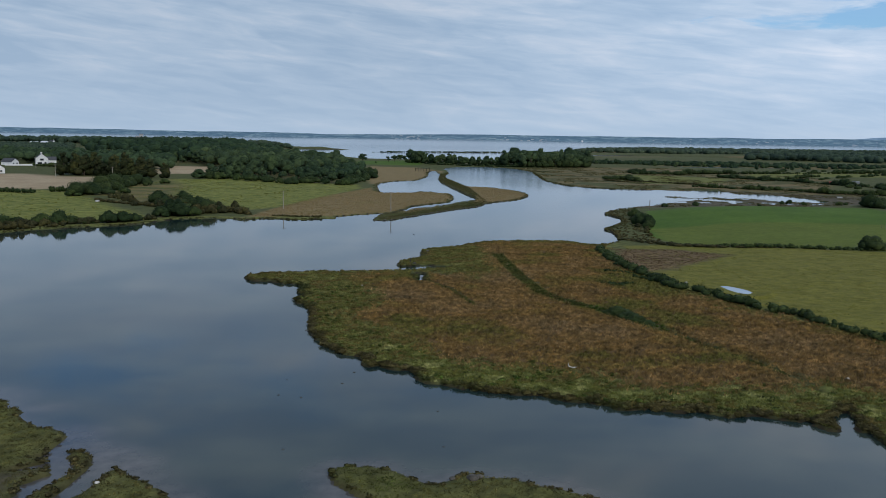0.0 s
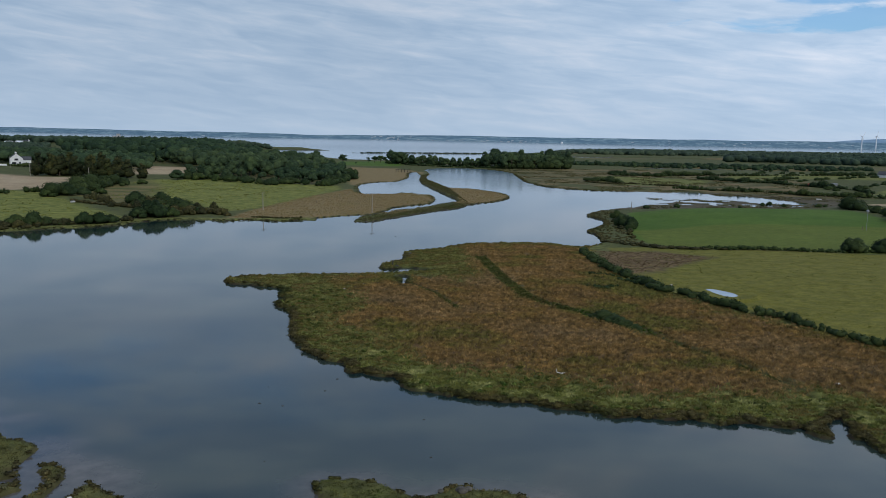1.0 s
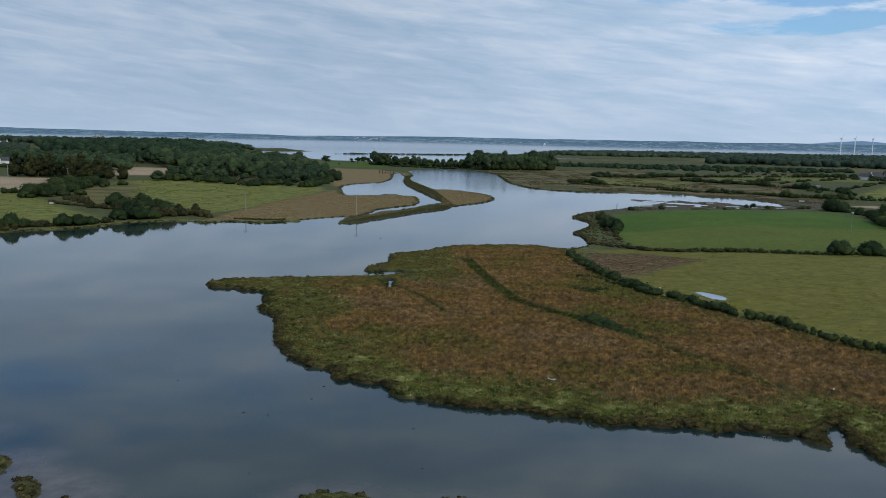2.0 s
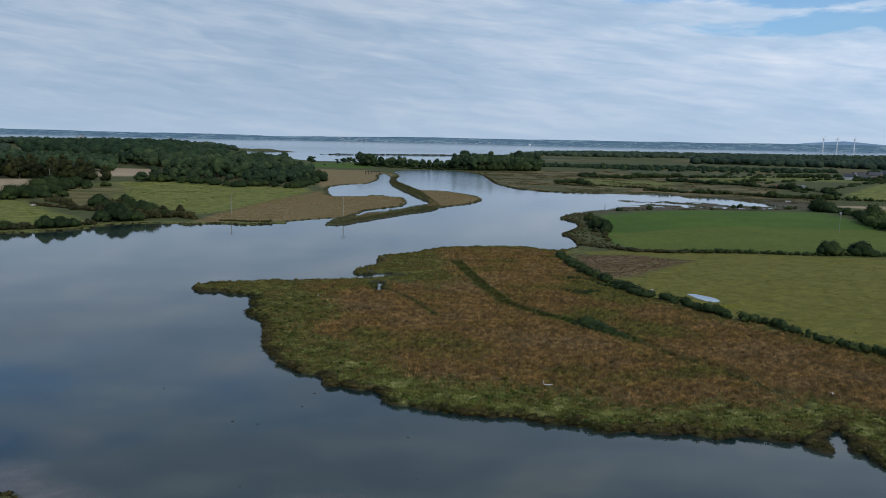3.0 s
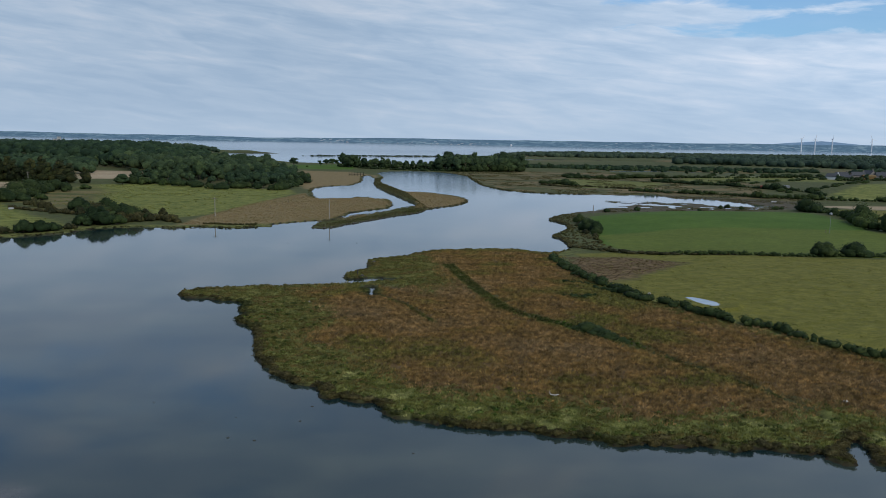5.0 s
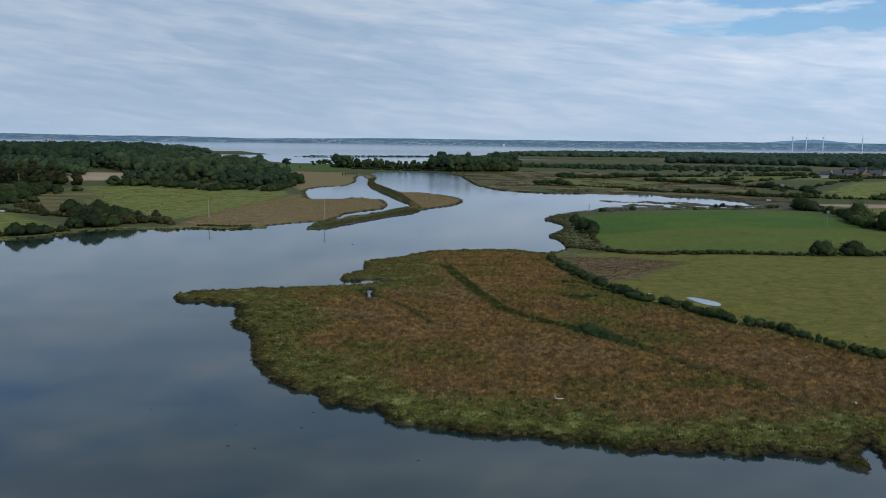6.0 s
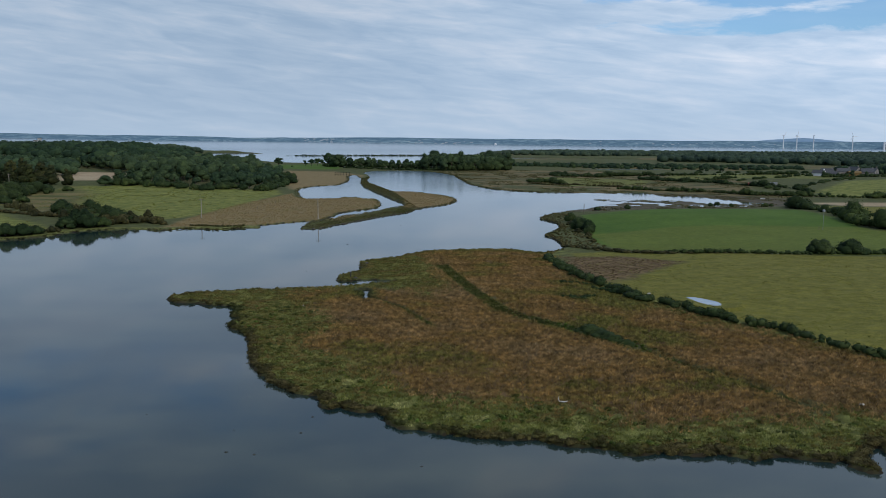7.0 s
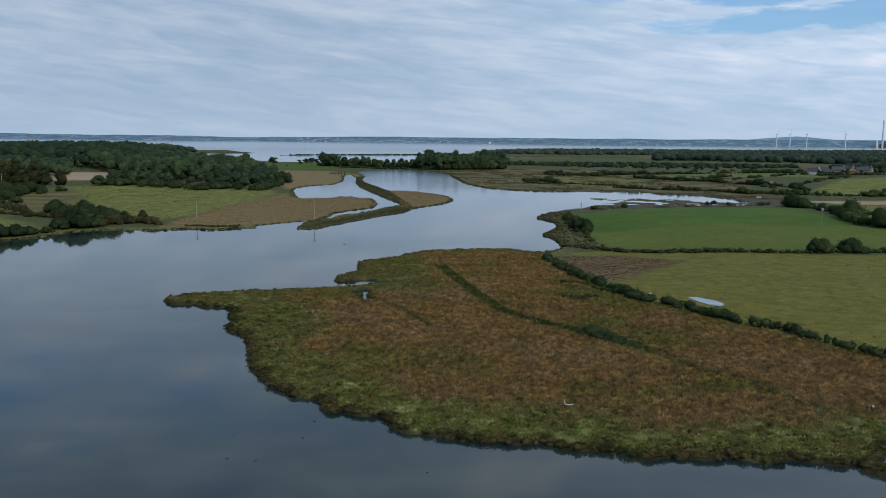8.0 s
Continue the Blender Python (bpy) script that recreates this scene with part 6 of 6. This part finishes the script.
def white_dome(x, y, z):
    """A pale storage dome on a drum across the bay."""
    base = tagged(new("storage_dome"), "white storage dome standing on the far shore", "storage tank")
    base.matrix_basis = pose(x, y, z, 0, 0, 0)
    bm = bmesh.new()
    tube(bm, [(0, 0, -2), (0, 0, 5)], [6, 6], 20)
    part("drum", bm, M_STEEL, base)
    bm = bmesh.new()
    tube(bm, [(0, 0, 5.02), (0, 0, 7.0), (0, 0, 8.6), (0, 0, 9.4)], [5.8, 5.0, 3.2, 0.6], 20)
    part("dome", bm, M_STEEL, base)
    return base


white_dome(537, 4400, 9.6)


def far_town(n, x0, x1, seed, label):
    """Stuff: the pale houses of a shore town, gables with roofs, one mesh."""
    r = np.random.default_rng(seed)
    bm = bmesh.new()
    for _ in range(n):
        x, f = r.uniform(x0, x1), r.uniform(0.04, 0.8)
        y = 4440 + 120 * f
        z = float(far_rise(np.array([x]), np.array([4440.0]))[0]) - 2 + (38 - float(far_rise(np.array([x]), np.array([4440.0]))[0])) * f ** 0.9
        w, d, h = r.uniform(3.5, 9), r.uniform(6, 9), r.uniform(2.0, 3.6)
        a = [bm.verts.new(p) for p in ((x - w, y, z - 3), (x + w, y, z - 3), (x + w, y, z + h), (x, y, z + h * 1.5), (x - w, y, z + h))]
        b = [bm.verts.new((v.co.x, v.co.y + d, v.co.z)) for v in a]
        bm.faces.new(a), bm.faces.new(b[::-1])
        for i in range(5):
            bm.faces.new((a[i], b[i], b[(i + 1) % 5], a[(i + 1) % 5]))
    bmesh.ops.recalc_face_normals(bm, faces=bm.faces[:])
    return tagged(part("far_town", bm, M_TOWN), label, "town", kind="stuff")


M_TOWN = two_tone("distant_render", (0.30, 0.35, 0.40), (0.52, 0.55, 0.58), 0.02, 0.9, 0.1)
far_town(90, -480, 420, 601, "pale houses of a town on the far shore")
far_town(30, 900, 2100, 602, "scattered pale farms on the far hills")
far_town(14, -2900, -1200, 603, "scattered pale farms on the western hills")


# ---- small things ----
def field_mast(x, y):
    """A slim mast with a little white hood, in a trodden patch of the green field."""
    base = tagged(new("field_mast"), "slim grey mast with a hooded box in the field", "mast")
    base.matrix_basis = pose(x, y, ground_at(x, y), 0, 0, 15)
    bm = bmesh.new()
    tube(bm, [(0, 0, -0.2), (0, 0, 3.5), (0, 0, 6.4)], [0.06, 0.05, 0.04], 8)
    part("shaft", bm, M_GREY, base)
    hood = part("box", box_mesh(-0.35, 0.35, -0.3, 0.3, 5.9, 6.4, 0.03), M_GREY, base)
    bm = bmesh.new()
    tube(bm, [(0, 0, 6.42), (0, 0, 6.55), (0, 0, 6.8)], [0.5, 0.4, 0.08], 10)
    part("hood", bm, M_GREY, hood, "grey hood")
    bm = bmesh.new()
    tube(bm, [(-1.2, 0.4, -0.1), (-1.2, 0.4, 1.3)], [0.09, 0.08], 6)
    part("stay_post", bm, M_TIMBER, base)
    return base


field_mast(136.1, 274.1)


def marker_post(x, y, tall, r, mat, label):
    bm = bmesh.new()
    tube(bm, [(0, 0, -1.0), (0.02, 0, tall * 0.5), (0.05, 0.02, tall)], [r, r * 0.9, r * 0.8], 8)
    ob = tagged(part("post", bm, mat), label, "post")
    ob.matrix_basis = pose(x, y, max(ground_at(x, y), -0.4), 0, 0, 0)
    return ob


marker_post(75.0, 352, 4.2, 0.16, M_TIMBER, "tall timber post at the edge of the green field")
marker_post(-13.5, 192.5, 1.3, 0.14, M_DARK, "short dark post on the tip of the marsh")
for k in range(9):
    f = k / 8
    marker_post(-62 + 8 * f, 372 + 90 * f, 1.2, 0.09, M_TIMBER, "grey timber fence post along the pasture")


def sluice(x, y):
    """Old timber sluice frame at the head of the dam."""
    base = tagged(new("sluice"), "old dark timber sluice frame at the dam's head", "sluice")
    base.matrix_basis = pose(x, y, ground_at(x, y), 0, 0, 10)
    for k in range(6):
        bm = bmesh.new()
        tube(bm, [(-6 + 2.4 * k, 0, -0.5), (-6 + 2.4 * k, 0, 3.0 + 0.3 * (k % 2))], [0.22, 0.18], 7)
        part("post", bm, M_WEED, base)
    part("rail", box_mesh(-6.4, 6.4, -0.42, -0.2, 2.2, 2.5, 0.02), M_WEED, base)
    part("rail", box_mesh(-6.4, 6.4, -0.42, -0.2, 1.1, 1.4, 0.02), M_WEED, base)
    return base


sluice(-46, 716)


def driftwood(x, y, turn):
    bm = bmesh.new()
    tube(bm, [(-0.7, 0, 0.75), (-0.2, 0.1, 0.55), (0.5, -0.1, 0.45), (1.3, 0, 0.5)], [0.05, 0.10, 0.11, 0.05], 7)
    tube(bm, [(-0.55, 0, 0.6), (-0.75, 0.15, 1.1), (-0.6, 0.3, 1.55)], [0.08, 0.06, 0.03], 6)
    tube(bm, [(0.5, -0.1, 0.45), (0.9, 0.3, 0.6)], [0.05, 0.02], 5)
    ob = tagged(part("driftwood", bm, M_BONE), "bleached driftwood branch caught in the marsh grass", "driftwood")
    ob.matrix_basis = pose(x, y, ground_at(x, y), 0, 0, turn)
    return ob


driftwood(15.0, 102.2, 20).matrix_basis @= Matrix.Scale(0.6, 4)


def stone(x, y, r, mat, label, name="stone", flat=0.6, z=None):
    bm = bmesh.new()
    bmesh.ops.create_icosphere(bm, subdivisions=2, radius=r)
    for v in bm.verts:
        v.co *= 1 + 0.22 * noise.noise(v.co * (1.6 / r) + Vector((x, y, 0)))
        v.co.z *= flat
    ob = tagged(part(name, bm, mat), label, name)
    ob.matrix_basis = pose(x, y, (ground_at(x, y) if z is None else z) + r * 0.25, 0, 0, x * 37 % 360)
    return ob


for x, y, r in ((-30.0, 63.3, 0.22), (49.5, 100.4, 0.28), (-17.5, 166.5, 0.2), (-20.5, 160.5, 0.22), (-12.2, 160.5, 0.18), (46.3, 170.5, 0.35)):
    stone(x, y, r, M_BONE, "pale bleached lump lying in the marsh grass", "pale_stone")
for x, y, r in ((-10.6, 213.0, 0.5), (-12.4, 190.8, 0.5), (2.4, 66.4, 0.55), (3.0, 66.9, 0.35), (0.6, 66.4, 0.3)):
    stone(x, y, r, M_ROCK, "dark weedy rock at the marsh edge", "shore_rock")
rw = np.random.default_rng(71)
for k in range(15):
    x, y = rw.uniform(-34, 30), rw.uniform(66, 110)
    if shore_distance(np.array([x]), np.array([y]))[0] < -1.5:
        stone(x, y, rw.uniform(0.08, 0.18), M_WEED, "dark clump of floating weed on the water", "weed_clump", 0.25, -0.04)
for k in range(16):
    x, y = rw.uniform(-40, 40), rw.uniform(190, 330)
    if shore_distance(np.array([x]), np.array([y]))[0] < -3:
        stone(x, y, rw.uniform(0.15, 0.32), M_WEED, "dark clump of floating weed on the water", "weed_clump", 0.25, -0.06)
# stones along the dam's toe
for k, (x, y) in enumerate(wayside(DAM_OUTER[:7], 2.1)):
    stone(x + rw.uniform(-0.5, 0.5), y + rw.uniform(-0.5, 0.5), rw.uniform(0.25, 0.55), M_ROCK, "dark stone at the toe of the old dam", "shore_rock", 0.6, 0.0)


def farm_trailer(x, y, turn, mat, label):
    """A small tipping trailer: body, drawbar, two wheels with hubs."""
    base = tagged(new("farm_trailer"), label, "trailer")
    base.matrix_basis = pose(x, y, ground_at(x, y), 0, 0, turn)
    part("body", box_mesh(-1.1, 1.1, -2.2, 2.2, 0.8, 2.1, 0.06), mat, base)
    part("drawbar", box_mesh(-0.1, 0.1, -3.6, -2.2, 0.7, 0.85, 0.02), M_DARK, base)
    for sx in (-1.15, 1.15):
        bm = bmesh.new()
        tube(bm, [(sx - 0.16, 0.3, 0.5), (sx + 0.16, 0.3, 0.5)], [0.5, 0.5], 16)
        wheel = part("wheel", bm, M_DARK, base)
        bm = bmesh.new()
        tube(bm, [(sx - 0.18, 0.3, 0.5), (sx + 0.18, 0.3, 0.5)], [0.22, 0.22], 12)
        part("rim", bm, mat, wheel)
    return base


M_REDPAINT = two_tone("faded_red_paint", (0.30, 0.075, 0.045), (0.42, 0.12, 0.075), 0.9, 0.55, 0.4)
farm_trailer(231, 546, 60, M_REDPAINT, "faded red farm trailer in the eastern meadow")
farm_trailer(238, 543, 85, M_REDPAINT, "faded red farm trailer in the eastern meadow")
farm_trailer(243, 540, 70, M_GREY, "grey farm trailer in the eastern meadow")


def water_trough(x, y, turn):
    base = tagged(new("water_trough"), "long white trough-shaped box", "trough")
    base.matrix_basis = pose(x, y, ground_at(x, y), 0, 0, turn)
    bm = bmesh.new()
    box(bm, -1.3, 1.3, -0.4, 0.4, 0.1, 0.75)
    top = max(bm.faces, key=lambda f: f.calc_center_median().z)
    bmesh.ops.inset_individual(bm, faces=[top], thickness=0.07)
    bmesh.ops.translate(bm, verts=top.verts[:], vec=(0, 0, -0.5))
    part("basin", bm, M_WHITE, base)
    for dx in (-1.0, 1.0):
        part("foot", box_mesh(dx - 0.12, dx + 0.12, -0.36, 0.36, -0.05, 0.12, 0.01), M_STONE, base)
    return base


water_trough(-162.4, 350.9, 70)
# trough shape added in place of a small pale object at the mudflat
water_trough(194.7, 448.7, -30)
